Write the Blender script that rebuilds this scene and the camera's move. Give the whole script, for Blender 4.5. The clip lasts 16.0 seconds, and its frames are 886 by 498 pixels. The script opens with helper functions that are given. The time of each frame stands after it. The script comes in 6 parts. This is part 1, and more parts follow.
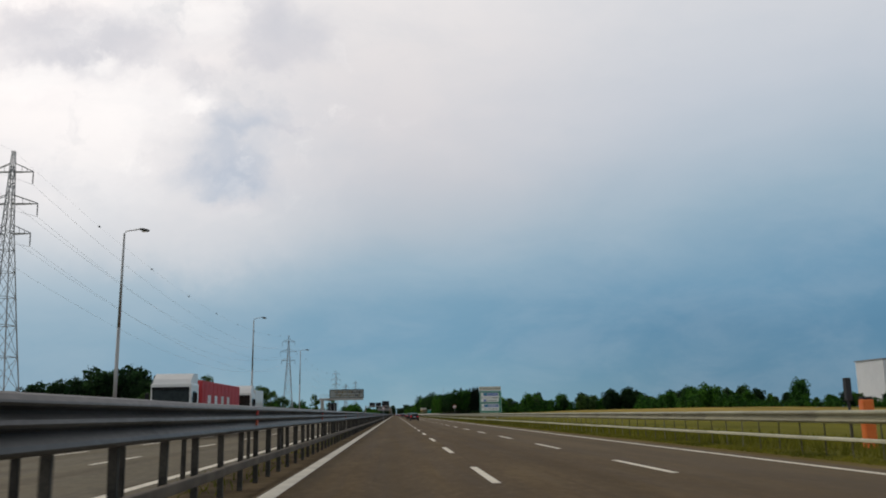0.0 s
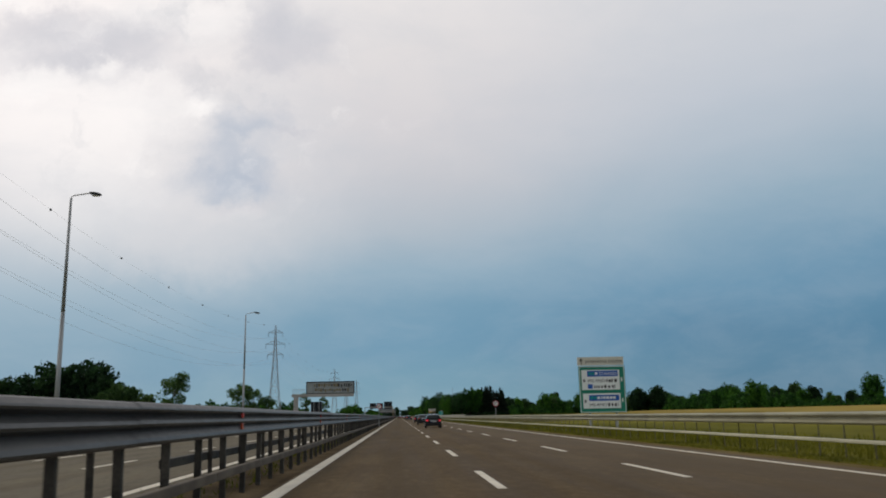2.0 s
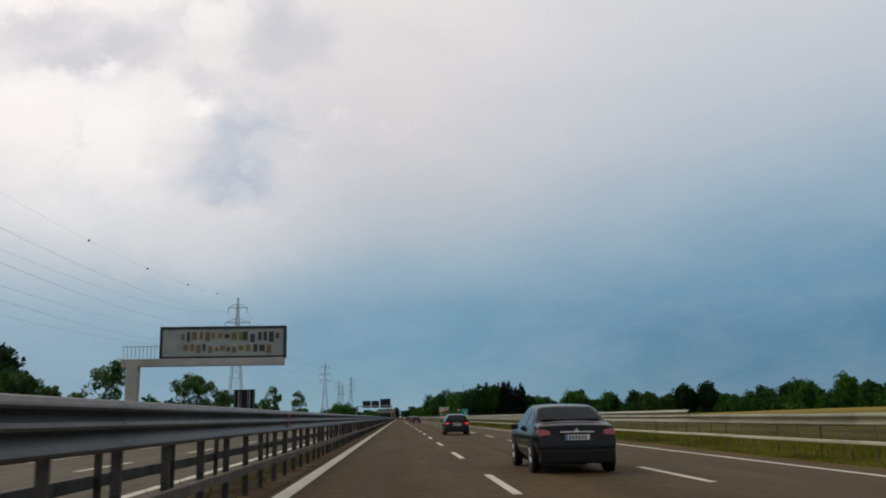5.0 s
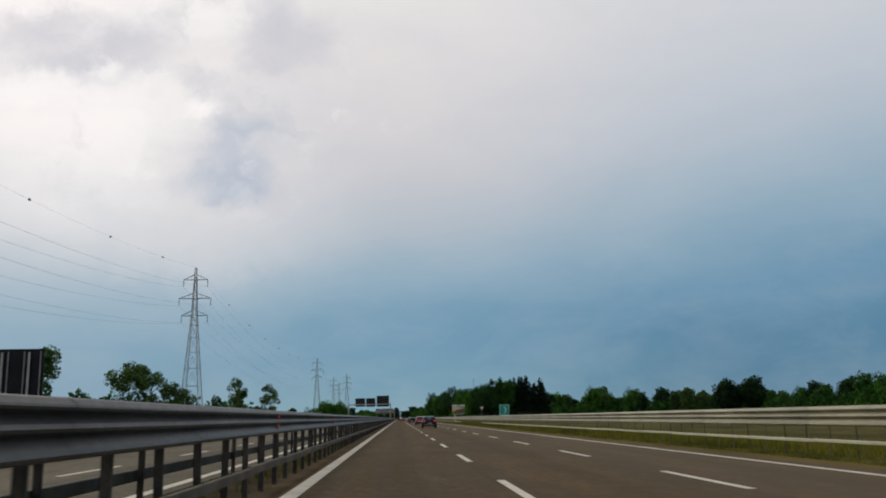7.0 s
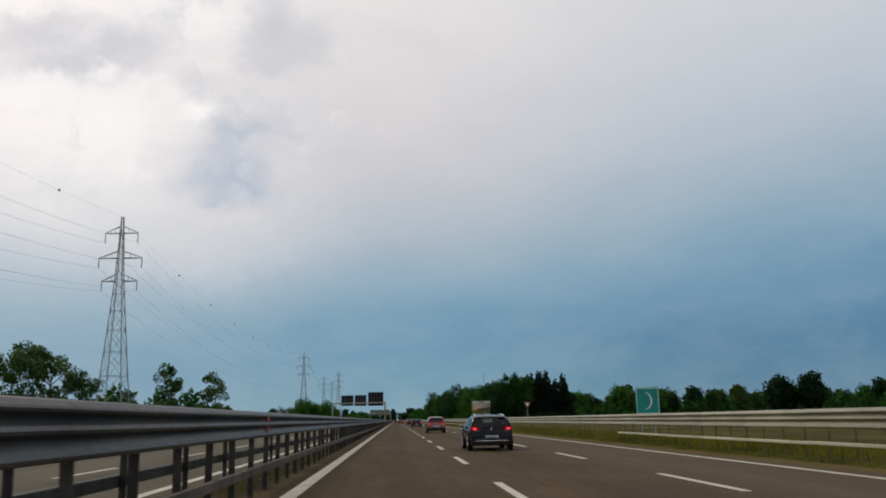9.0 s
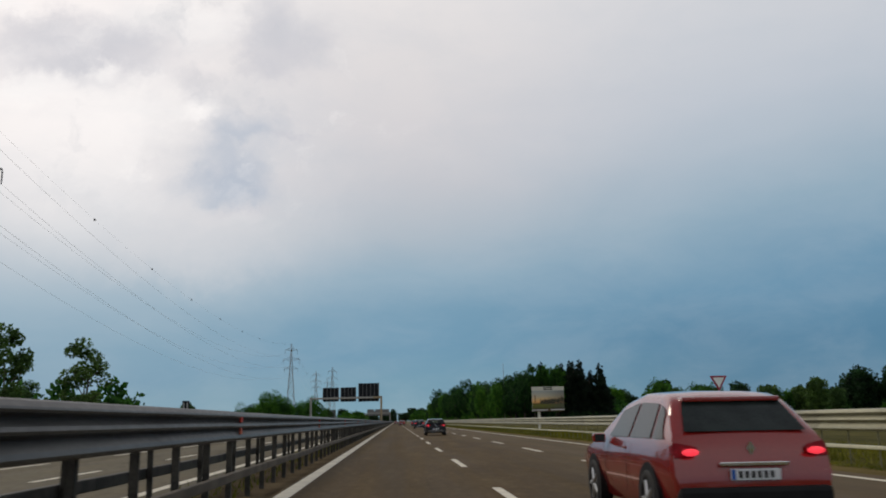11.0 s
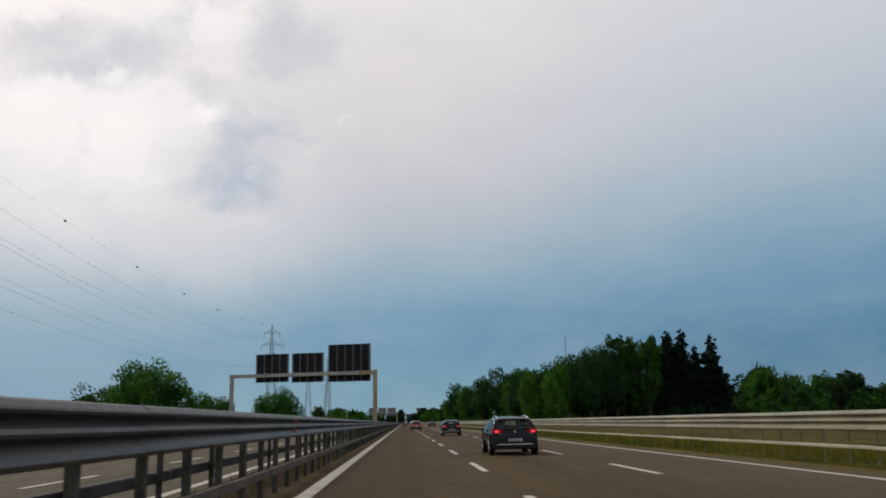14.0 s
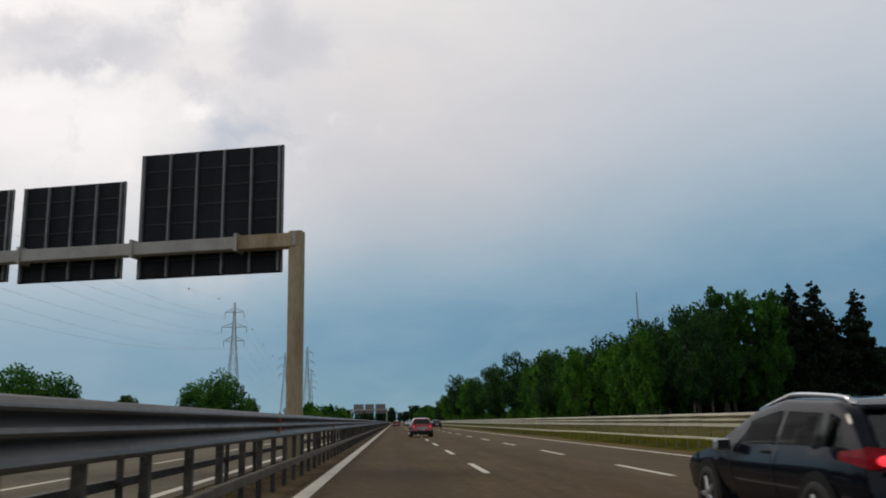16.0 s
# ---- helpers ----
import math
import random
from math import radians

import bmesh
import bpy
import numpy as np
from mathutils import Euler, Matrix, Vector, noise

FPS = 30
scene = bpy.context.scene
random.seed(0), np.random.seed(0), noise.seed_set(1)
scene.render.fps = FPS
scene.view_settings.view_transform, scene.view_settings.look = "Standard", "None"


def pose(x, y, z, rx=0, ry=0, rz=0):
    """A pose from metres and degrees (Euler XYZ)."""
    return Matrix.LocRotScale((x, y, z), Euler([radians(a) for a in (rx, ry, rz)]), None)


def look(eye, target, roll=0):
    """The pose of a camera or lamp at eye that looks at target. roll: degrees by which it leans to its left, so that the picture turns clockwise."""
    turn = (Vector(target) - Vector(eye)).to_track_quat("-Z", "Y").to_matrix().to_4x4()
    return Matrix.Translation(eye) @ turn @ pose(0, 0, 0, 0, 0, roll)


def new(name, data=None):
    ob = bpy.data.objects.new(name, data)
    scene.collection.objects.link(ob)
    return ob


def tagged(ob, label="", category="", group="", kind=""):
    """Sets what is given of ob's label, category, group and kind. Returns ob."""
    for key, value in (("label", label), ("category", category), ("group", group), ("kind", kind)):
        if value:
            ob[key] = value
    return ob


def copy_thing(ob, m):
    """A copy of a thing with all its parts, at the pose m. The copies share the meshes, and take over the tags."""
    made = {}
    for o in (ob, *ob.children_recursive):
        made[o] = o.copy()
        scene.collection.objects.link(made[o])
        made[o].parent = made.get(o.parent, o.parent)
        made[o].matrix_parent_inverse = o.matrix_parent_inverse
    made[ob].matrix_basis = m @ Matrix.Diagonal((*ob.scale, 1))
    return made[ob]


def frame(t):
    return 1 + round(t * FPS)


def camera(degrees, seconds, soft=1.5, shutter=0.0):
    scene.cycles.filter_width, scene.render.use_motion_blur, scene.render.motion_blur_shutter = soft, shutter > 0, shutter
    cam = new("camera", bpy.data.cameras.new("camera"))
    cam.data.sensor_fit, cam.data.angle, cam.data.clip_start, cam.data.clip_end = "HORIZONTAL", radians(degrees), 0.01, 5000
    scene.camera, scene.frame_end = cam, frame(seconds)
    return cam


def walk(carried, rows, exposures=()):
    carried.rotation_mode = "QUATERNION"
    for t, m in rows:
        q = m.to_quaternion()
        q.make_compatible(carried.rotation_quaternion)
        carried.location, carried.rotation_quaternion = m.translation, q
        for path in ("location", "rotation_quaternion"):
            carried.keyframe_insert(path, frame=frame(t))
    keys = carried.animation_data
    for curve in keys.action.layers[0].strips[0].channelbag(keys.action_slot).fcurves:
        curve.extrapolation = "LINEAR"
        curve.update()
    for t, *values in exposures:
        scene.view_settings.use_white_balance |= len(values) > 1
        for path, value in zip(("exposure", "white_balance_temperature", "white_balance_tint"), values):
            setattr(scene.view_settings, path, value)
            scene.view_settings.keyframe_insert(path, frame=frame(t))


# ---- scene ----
cam = camera(54.7, 16.0, soft=1.9, shutter=0.06)
# seconds, x, y, z, yaw, pitch, roll: a car in the fast lane, about 36 m/s
PATH = [
    (0, 0.08, 0.09, 1.22, -3.35, 10.87, -1.06),
    (0.5, 0.09, 18.37, 1.22, -3.31, 11.04, -1.05),
    (1, 0.13, 36.54, 1.22, -3.29, 11.05, -1.08),
    (1.5, 0.16, 54.60, 1.22, -3.17, 11.16, -1.17),
    (2, 0.13, 72.78, 1.22, -3.12, 11.01, -1.16),
    (2.5, 0.12, 91.29, 1.22, -3.17, 10.85, -1.17),
    (3, 0.24, 109.54, 1.22, -3.18, 10.88, -1.14),
    (3.5, 0.16, 127.52, 1.22, -3.05, 10.92, -1.00),
    (4, 0.09, 145.31, 1.22, -3.12, 11.02, -1.07),
    (6.5, -0.10, 236.98, 1.22, -3.10, 11.10, -1.09),
    (7, -0.11, 255.13, 1.22, -3.13, 11.13, -1.15),
    (7.5, -0.12, 273.13, 1.22, -3.08, 11.26, -1.17),
    (8, -0.13, 291.07, 1.22, -3.21, 11.19, -1.13),
    (8.5, -0.12, 309.03, 1.22, -3.25, 11.21, -1.10),
    (9, -0.11, 327.10, 1.22, -3.33, 11.27, -1.09),
    (11.5, 0.05, 418.42, 1.22, -3.28, 11.33, -1.06),
    (12, 0.03, 436.64, 1.22, -3.13, 11.27, -1.06),
    (12.5, 0.05, 454.81, 1.22, -2.98, 11.31, -1.11),
    (13, 0.03, 473.01, 1.22, -2.96, 11.39, -1.13),
    (13.5, -0.07, 491.28, 1.22, -2.90, 11.44, -1.11),
    (14, -0.17, 509.68, 1.22, -2.80, 11.43, -1.12),
    (14.5, -0.23, 528.15, 1.22, -2.90, 11.54, -1.15),
    (15, -0.31, 546.49, 1.22, -2.97, 11.35, -1.12),
    (15.5, -0.36, 564.56, 1.22, -3.20, 11.48, -1.21),
    (16, -0.32, 582.85, 1.22, -3.40, 11.36, -1.10)
]
walk(cam, [(t, pose(x, y, z, 90 + pitch, 0, yaw) @ pose(0, 0, 0, 0, 0, roll)) for t, x, y, z, yaw, pitch, roll in PATH],
     exposures=[(0, 0.07), (1.5, 0.05), (2.5, 0.0), (16, 0.0)])


# ---- world and light ----
def srgb(r, g, b):
    return tuple((c / 255 / 12.92 if c <= 10 else ((c / 255 + 0.055) / 1.055) ** 2.4) for c in (r, g, b)) + (1.0,)


SUN_ELEV, SUN_TURN = radians(42), radians(-38)


class Net:
    """Short hand for node trees."""

    def __init__(self, tree):
        self.tree, self.nodes, self.links = tree, tree.nodes, tree.links
        self.nodes.clear()

    def add(self, node_type, **props):
        node = self.nodes.new(node_type)
        for key, value in props.items():
            if key == "op":
                node.operation = value
            elif key == "blend":
                node.blend_type = value
            elif key == "sky":
                node.sky_type = value
            elif key == "data":
                node.data_type = value
        return node

    def put(self, socket, value):
        if isinstance(value, bpy.types.NodeSocket):
            self.links.new(value, socket)
        else:
            socket.default_value = value

    def math(self, op, a, b=0.0):
        n = self.add("ShaderNodeMath", op=op)
        self.put(n.inputs[0], a)
        self.put(n.inputs[1], b)
        return n.outputs[0]

    def vec(self, op, a, b=(0, 0, 0)):
        n = self.add("ShaderNodeVectorMath", op=op)
        self.put(n.inputs[0], a)
        self.put(n.inputs[1], b)
        return n.outputs["Value"] if op in ("DISTANCE", "LENGTH", "DOT_PRODUCT") else n.outputs[0]

    def span(self, value, lo, hi, to_lo=0.0, to_hi=1.0, smooth=True):
        n = self.add("ShaderNodeMapRange")
        n.interpolation_type = "SMOOTHSTEP" if smooth else "LINEAR"
        self.put(n.inputs["Value"], value)
        for key, v in (("From Min", lo), ("From Max", hi), ("To Min", to_lo), ("To Max", to_hi)):
            n.inputs[key].default_value = v
        return n.outputs["Result"]

    def mix(self, factor, a, b, blend="MIX"):
        n = self.add("ShaderNodeMix", data="RGBA", blend=blend)
        self.put(n.inputs[0], factor)
        self.put(n.inputs[6], a)
        self.put(n.inputs[7], b)
        return n.outputs[2]

    def ramp(self, value, stops):
        n = self.add("ShaderNodeValToRGB")
        self.put(n.inputs[0], value)
        els = n.color_ramp.elements
        while len(els) < len(stops):
            els.new(0.5)
        for el, (place, colour) in zip(els, stops):
            el.position, el.color = place, colour
        return n.outputs[0]

    def noise(self, vector, scale, detail=4.0, rough=0.55, distort=0.0):
        n = self.add("ShaderNodeTexNoise")
        self.put(n.inputs["Vector"], vector)
        n.inputs["Scale"].default_value, n.inputs["Detail"].default_value = scale, detail
        n.inputs["Roughness"].default_value, n.inputs["Distortion"].default_value = rough, distort
        return n.outputs["Fac"], n.outputs["Color"]


def make_world():
    """A storm sky: deep blue low down and towards the right, bright broken cloud to the left."""
    world = bpy.data.worlds.new("storm_sky")
    scene.world = world
    world.use_nodes = True
    n = Net(world.node_tree)
    d = n.add("ShaderNodeTexCoord").outputs["Generated"]
    split = n.add("ShaderNodeSeparateXYZ")
    n.put(split.inputs[0], d)
    x, z = split.outputs[0], split.outputs[2]
    flat = n.vec("MULTIPLY", d, (1.0, 1.0, 2.2))
    soft_f, _ = n.noise(flat, 2.6, 5.0, 0.55, 0.3)
    fine_f, _ = n.noise(flat, 8.0, 8.0, 0.62, 0.3)
    wob = n.math("MULTIPLY", n.math("SUBTRACT", soft_f, 0.5), 0.09)
    h = n.math("ADD", n.math("ADD", z, wob), n.math("MULTIPLY", x, -0.05))
    base = n.ramp(h, [
        (0.0, srgb(124, 163, 182)), (0.03, srgb(108, 152, 178)), (0.07, srgb(101, 146, 177)), (0.11, srgb(112, 152, 180)),
        (0.16, srgb(142, 170, 191)), (0.21, srgb(174, 186, 199)), (0.27, srgb(197, 199, 207)), (0.34, srgb(214, 212, 217)),
        (0.41, srgb(225, 222, 225)), (0.49, srgb(236, 233, 235)), (0.60, srgb(176, 175, 180)), (1.0, srgb(118, 120, 127))])
    # the sky to the right is heavier and bluer
    right = n.math("MULTIPLY", n.span(x, 0.0, 0.40), 0.90)
    base = n.mix(right, base, n.ramp(h, [(0.0, srgb(74, 121, 153)), (0.07, srgb(77, 124, 158)), (0.12, srgb(100, 143, 174)), (0.2, srgb(142, 170, 191)),
                                         (0.32, srgb(190, 199, 212)), (0.5, srgb(218, 219, 225)), (1.0, srgb(112, 118, 128))]))
    # bright thin cloud on the left
    left = n.math("MULTIPLY", n.span(n.math("ADD", x, n.math("MULTIPLY", wob, 1.5)), 0.0, -0.42), n.span(z, 0.10, 0.39, 0.05, 0.98))
    base = n.mix(n.math("MULTIPLY", left, n.span(z, 0.75, 0.5)), base, srgb(255, 250, 251))
    # clouds on a plane ahead: u across, v up, torn by noise at two scales
    ahead = n.math("MAXIMUM", split.outputs[1], 0.05)
    u, v = n.math("DIVIDE", x, ahead), n.math("DIVIDE", z, ahead)
    plane = n.add("ShaderNodeCombineXYZ")
    n.put(plane.inputs[0], u)
    n.put(plane.inputs[1], v)
    uv = plane.outputs[0]
    torn = uv
    for scale, reach in ((8.0, 0.085), (22.0, 0.055), (60.0, 0.018)):
        _, wisp = n.noise(uv, scale, 6.0, 0.6, 0.2)
        shift = n.vec("MULTIPLY", n.vec("SUBTRACT", wisp, (0.5, 0.5, 0.5)), (reach, reach, 0.0))
        torn = n.vec("ADD", torn, shift)
    rag, _ = n.noise(torn, 6.5, 9.0, 0.62, 0.4)
    high = n.math("MULTIPLY", n.span(u, 0.12, -0.20), n.span(v, 0.20, 0.34))
    grey, blue, pale, cream = srgb(203, 203, 212), srgb(172, 184, 203), srgb(220, 219, 224), srgb(255, 252, 253)
    front = n.span(split.outputs[1], 0.3, 0.6)
    for cu, cv, ru, rv, weight, tint in (
            (-0.340, 0.330, 0.150, 0.110, 0.45, cream), (-0.250, 0.200, 0.100, 0.040, 0.45, pale), (-0.170, 0.290, 0.120, 0.120, 0.40, pale),
            (-0.430, 0.475, 0.090, 0.028, 0.75, grey), (-0.390, 0.432, 0.085, 0.026, 0.80, grey), (-0.325, 0.445, 0.065, 0.045, 0.70, grey),
            (-0.300, 0.385, 0.070, 0.045, 0.60, cream), (-0.255, 0.500, 0.090, 0.030, 0.60, cream), (-0.360, 0.420, 0.020, 0.012, 0.75, cream),
            (-0.150, 0.485, 0.034, 0.055, 0.75, grey), (-0.105, 0.465, 0.042, 0.036, 0.60, grey), (-0.155, 0.430, 0.028, 0.020, 0.60, grey),
            (-0.238, 0.320, 0.060, 0.085, 0.50, pale), (-0.192, 0.318, 0.044, 0.058, 0.60, blue), (-0.166, 0.352, 0.042, 0.026, 0.50, blue), (-0.186, 0.283, 0.050, 0.024, 0.60, blue), (-0.225, 0.278, 0.040, 0.020, 0.35, blue),
            (-0.168, 0.335, 0.024, 0.014, 0.65, pale), (-0.238, 0.386, 0.026, 0.017, 0.95, cream), (-0.122, 0.345, 0.022, 0.006, 0.55, grey), (-0.185, 0.250, 0.036, 0.010, 0.55, grey),
            (-0.235, 0.420, 0.030, 0.020, 0.40, grey), (-0.440, 0.395, 0.045, 0.020, 0.75, cream), (-0.215, 0.245, 0.050, 0.014, 0.5, pale)):
        off = n.vec("MULTIPLY", n.vec("SUBTRACT", torn, (cu, cv, 0.0)), (1 / ru, 1 / rv, 0.0))
        blob = n.span(n.vec("LENGTH", off), 1.6, 0.1)
        base = n.mix(n.math("MULTIPLY", n.math("MULTIPLY", blob, front), weight), base, tint)
    base = n.mix(n.math("MULTIPLY", n.math("MULTIPLY", high, front), n.span(rag, 0.52, 0.72, 0.0, 0.50)), base, srgb(196, 199, 207))
    base = n.mix(n.math("MULTIPLY", n.math("MULTIPLY", high, front), n.span(rag, 0.47, 0.30, 0.0, 0.65)), base, cream)
    # faint mottling all over
    base = n.mix(n.span(fine_f, 0.35, 0.7, 0.0, 0.14), base, srgb(178, 191, 206))
    # the storm behind the camera
    base = n.mix(n.math("MULTIPLY", n.span(split.outputs[1], 0.1, -0.5), 0.35), base, srgb(176, 180, 186))
    sky = n.add("ShaderNodeTexSky", sky="NISHITA")
    sky.sun_disc, sky.sun_elevation, sky.sun_rotation = False, SUN_ELEV, SUN_TURN
    clear = n.mix(1.0, sky.outputs[0], (0.10, 0.10, 0.10, 1), "MULTIPLY")
    base = n.mix(0.06, base, clear)
    base = n.mix(1.0, base, (1.02, 1.0, 0.962, 1), "MULTIPLY")
    # below the horizon: ground colour
    base = n.mix(n.span(z, -0.002, -0.03), base, (0.10, 0.10, 0.07, 1))
    bg = n.add("ShaderNodeBackground")
    n.put(bg.inputs[0], base)
    bg.inputs[1].default_value = 1.0
    out = n.add("ShaderNodeOutputWorld")
    n.links.new(bg.outputs[0], out.inputs[0])


make_world()
sun = new("sun", bpy.data.lights.new("sun", "SUN"))
sun.data.energy, sun.data.angle, sun.data.color = 0.75, radians(14), (1.0, 0.91, 0.76)
sun.matrix_world = look((math.sin(SUN_TURN) * 50, math.cos(SUN_TURN) * 50, math.tan(SUN_ELEV) * 50), (0, 0, 0))


# ---- materials ----
def material(name, colours, rough=0.7, metal=0.0, scale=2.0, fine=30.0, bump=0.0, bump_dist=0.01, rand=0.0, stretch=(1, 1, 1), coat=0.0, emit=None, spec=0.5):
    """A surface: two colours mixed by a broad and a fine noise, with bump; rand varies it from piece to piece."""
    m = bpy.data.materials.new(name)
    m.use_nodes = True
    n = Net(m.node_tree)
    p = n.vec("MULTIPLY", n.add("ShaderNodeTexCoord").outputs["Object"], stretch)
    broad, _ = n.noise(p, scale, 4.0)
    grain, _ = n.noise(p, fine, 3.0)
    f = n.math("ADD", n.math("MULTIPLY", n.span(broad, 0.3, 0.7), 0.65), n.math("MULTIPLY", n.span(grain, 0.3, 0.7), 0.35))
    colour = n.mix(f, (*colours[0], 1), (*colours[1], 1))
    if rand:
        r = n.add("ShaderNodeObjectInfo").outputs["Random"]
        colour = n.mix(1.0, colour, n.ramp(r, [(0, (1 - rand,) * 3 + (1,)), (1, (1 + rand,) * 3 + (1,))]), "MULTIPLY")
    b = n.add("ShaderNodeBsdfPrincipled")
    n.put(b.inputs["Base Color"], colour)
    n.put(b.inputs["Roughness"], n.span(grain, 0.2, 0.8, max(rough - 0.08, 0.02), min(rough + 0.08, 1)))
    b.inputs["Metallic"].default_value = metal
    b.inputs["Coat Weight"].default_value = coat
    b.inputs["Specular IOR Level"].default_value = spec
    if emit:
        b.inputs["Emission Color"].default_value, b.inputs["Emission Strength"].default_value = (*emit[0], 1), emit[1]
    if bump:
        k = n.add("ShaderNodeBump")
        k.inputs["Strength"].default_value, k.inputs["Distance"].default_value = bump, bump_dist
        n.put(k.inputs["Height"], grain)
        n.links.new(k.outputs[0], b.inputs["Normal"])
    out = n.add("ShaderNodeOutputMaterial")
    n.links.new(b.outputs[0], out.inputs[0])
    return m


def leaf_material(name, dark, light):
    """Leaves: each clump of the crown takes its own shade of green, and lets a little light through."""
    m = bpy.data.materials.new(name)
    m.use_nodes = True
    n = Net(m.node_tree)
    r = n.add("ShaderNodeNewGeometry").outputs["Random Per Island"]
    tree = n.add("ShaderNodeObjectInfo").outputs["Random"]
    clump, _ = n.noise(n.add("ShaderNodeTexCoord").outputs["Object"], 0.38, 3.0)
    c = n.mix(n.math("MULTIPLY", n.span(clump, 0.32, 0.68), n.span(r, 0.0, 1.0, 0.35, 1.0, False)), (*dark, 1), (*light, 1))
    c = n.mix(1.0, c, n.ramp(tree, [(0, (0.75, 0.8, 0.8, 1)), (0.5, (1, 1, 1, 1)), (1, (1.25, 1.15, 0.9, 1))]), "MULTIPLY")
    b = n.add("ShaderNodeBsdfPrincipled")
    n.put(b.inputs["Base Color"], c)
    b.inputs["Roughness"].default_value = 0.6
    b.inputs["Specular IOR Level"].default_value = 0.25
    t = n.add("ShaderNodeBsdfTranslucent")
    n.put(t.inputs[0], c)
    mix = n.add("ShaderNodeMixShader")
    mix.inputs[0].default_value = 0.5
    n.links.new(b.outputs[0], mix.inputs[1])
    n.links.new(t.outputs[0], mix.inputs[2])
    out = n.add("ShaderNodeOutputMaterial")
    n.links.new(mix.outputs[0], out.inputs[0])
    return m


def asphalt_material(name, dark=(0.074, 0.047, 0.020, 1), light=(0.130, 0.086, 0.038, 1)):
    """Worn brownish asphalt: wheel tracks and an oil streak along each lane, patches and fine stone."""
    m = bpy.data.materials.new(name)
    m.use_nodes = True
    n = Net(m.node_tree)
    p = n.add("ShaderNodeTexCoord").outputs["Object"]
    long = n.vec("MULTIPLY", p, (1.0, 0.03, 1.0))
    patch, _ = n.noise(n.vec("MULTIPLY", p, (1.0, 0.12, 1.0)), 0.35, 5.0)
    streak, _ = n.noise(long, 1.3, 4.0)
    stone, _ = n.noise(p, 38.0, 2.0)
    split = n.add("ShaderNodeSeparateXYZ")
    n.put(split.inputs[0], p)
    lane = n.math("ABSOLUTE", n.math("SUBTRACT", n.math("FRACT", n.math("DIVIDE", n.math("ADD", split.outputs[0], 20.63), 3.75)), 0.5))
    f = n.math("ADD", n.math("MULTIPLY", n.span(patch, 0.3, 0.7), 0.4), n.math("MULTIPLY", n.span(streak, 0.3, 0.7), 0.4))
    f = n.math("ADD", f, n.math("MULTIPLY", n.span(stone, 0.25, 0.75), 0.2))
    c = n.mix(f, dark, light)
    seam, _ = n.noise(n.vec("MULTIPLY", p, (1.0, 0.008, 1.0)), 2.6, 3.0)
    c = n.mix(n.span(seam, 0.60, 0.66, 0.0, 0.22), c, (0.036, 0.026, 0.013, 1))
    blot, _ = n.noise(n.vec("MULTIPLY", p, (1.0, 0.22, 1.0)), 0.9, 6.0, 0.65)
    speck, _ = n.noise(n.vec("MULTIPLY", p, (1.0, 0.35, 1.0)), 5.5, 3.0, 0.7)
    c = n.mix(n.span(speck, 0.40, 0.70, 0.0, 0.35), c, (0.045, 0.030, 0.014, 1))
    c = n.mix(n.span(speck, 0.46, 0.25, 0.0, 0.25), c, (0.22, 0.165, 0.095, 1))
    c = n.mix(n.span(blot, 0.46, 0.74, 0.0, 0.45), c, (0.050, 0.034, 0.016, 1))
    c = n.mix(n.span(blot, 0.50, 0.28, 0.0, 0.28), c, (0.19, 0.135, 0.065, 1))
    c = n.mix(n.math("MULTIPLY", n.span(lane, 0.16, 0.02), 0.28), c, (0.054, 0.034, 0.011, 1))
    # the slow lane is older paving, paler and greyer
    c = n.mix(n.span(split.outputs[0], 2.5, 8.5, 0.0, 0.45), c, n.mix(f, (0.105, 0.080, 0.050, 1), (0.185, 0.145, 0.096, 1)))
    b = n.add("ShaderNodeBsdfPrincipled")
    n.put(b.inputs["Base Color"], c)
    n.put(b.inputs["Roughness"], n.span(streak, 0.2, 0.8, 0.72, 0.9))
    b.inputs["Specular IOR Level"].default_value = 0.10
    k = n.add("ShaderNodeBump")
    k.inputs["Strength"].default_value, k.inputs["Distance"].default_value = 0.5, 0.006
    n.put(k.inputs["Height"], stone)
    n.links.new(k.outputs[0], b.inputs["Normal"])
    out = n.add("ShaderNodeOutputMaterial")
    n.links.new(b.outputs[0], out.inputs[0])
    return m


ASPHALT = asphalt_material("worn_asphalt")
ASPHALT_PALE = asphalt_material("grey_asphalt", (0.105, 0.090, 0.058, 1), (0.175, 0.152, 0.105, 1))
PAINT = material("road_paint", ((0.56, 0.51, 0.41), (0.82, 0.76, 0.62)), 0.7, scale=1.2, fine=22, bump=0.2)
DIRT = material("verge_dirt", ((0.060, 0.043, 0.024), (0.150, 0.112, 0.066)), 0.95, scale=0.6, fine=9, bump=0.6, bump_dist=0.04, spec=0.02)
VERGE = material("verge_soil", ((0.105, 0.078, 0.028), (0.205, 0.155, 0.062)), 0.95, scale=0.5, fine=9, bump=0.6, bump_dist=0.04, stretch=(1, 0.3, 1), spec=0.02)
MEADOW = material("meadow", ((0.055, 0.062, 0.010), (0.14, 0.120, 0.022)), 0.95, scale=0.05, fine=1.6, bump=0.6, bump_dist=0.1, spec=0.02)
STRIP = material("olive_grass", ((0.082, 0.084, 0.010), (0.205, 0.185, 0.030)), 0.95, scale=0.12, fine=2.5, bump=0.6, bump_dist=0.1, stretch=(1.0, 0.2, 1), spec=0.02)
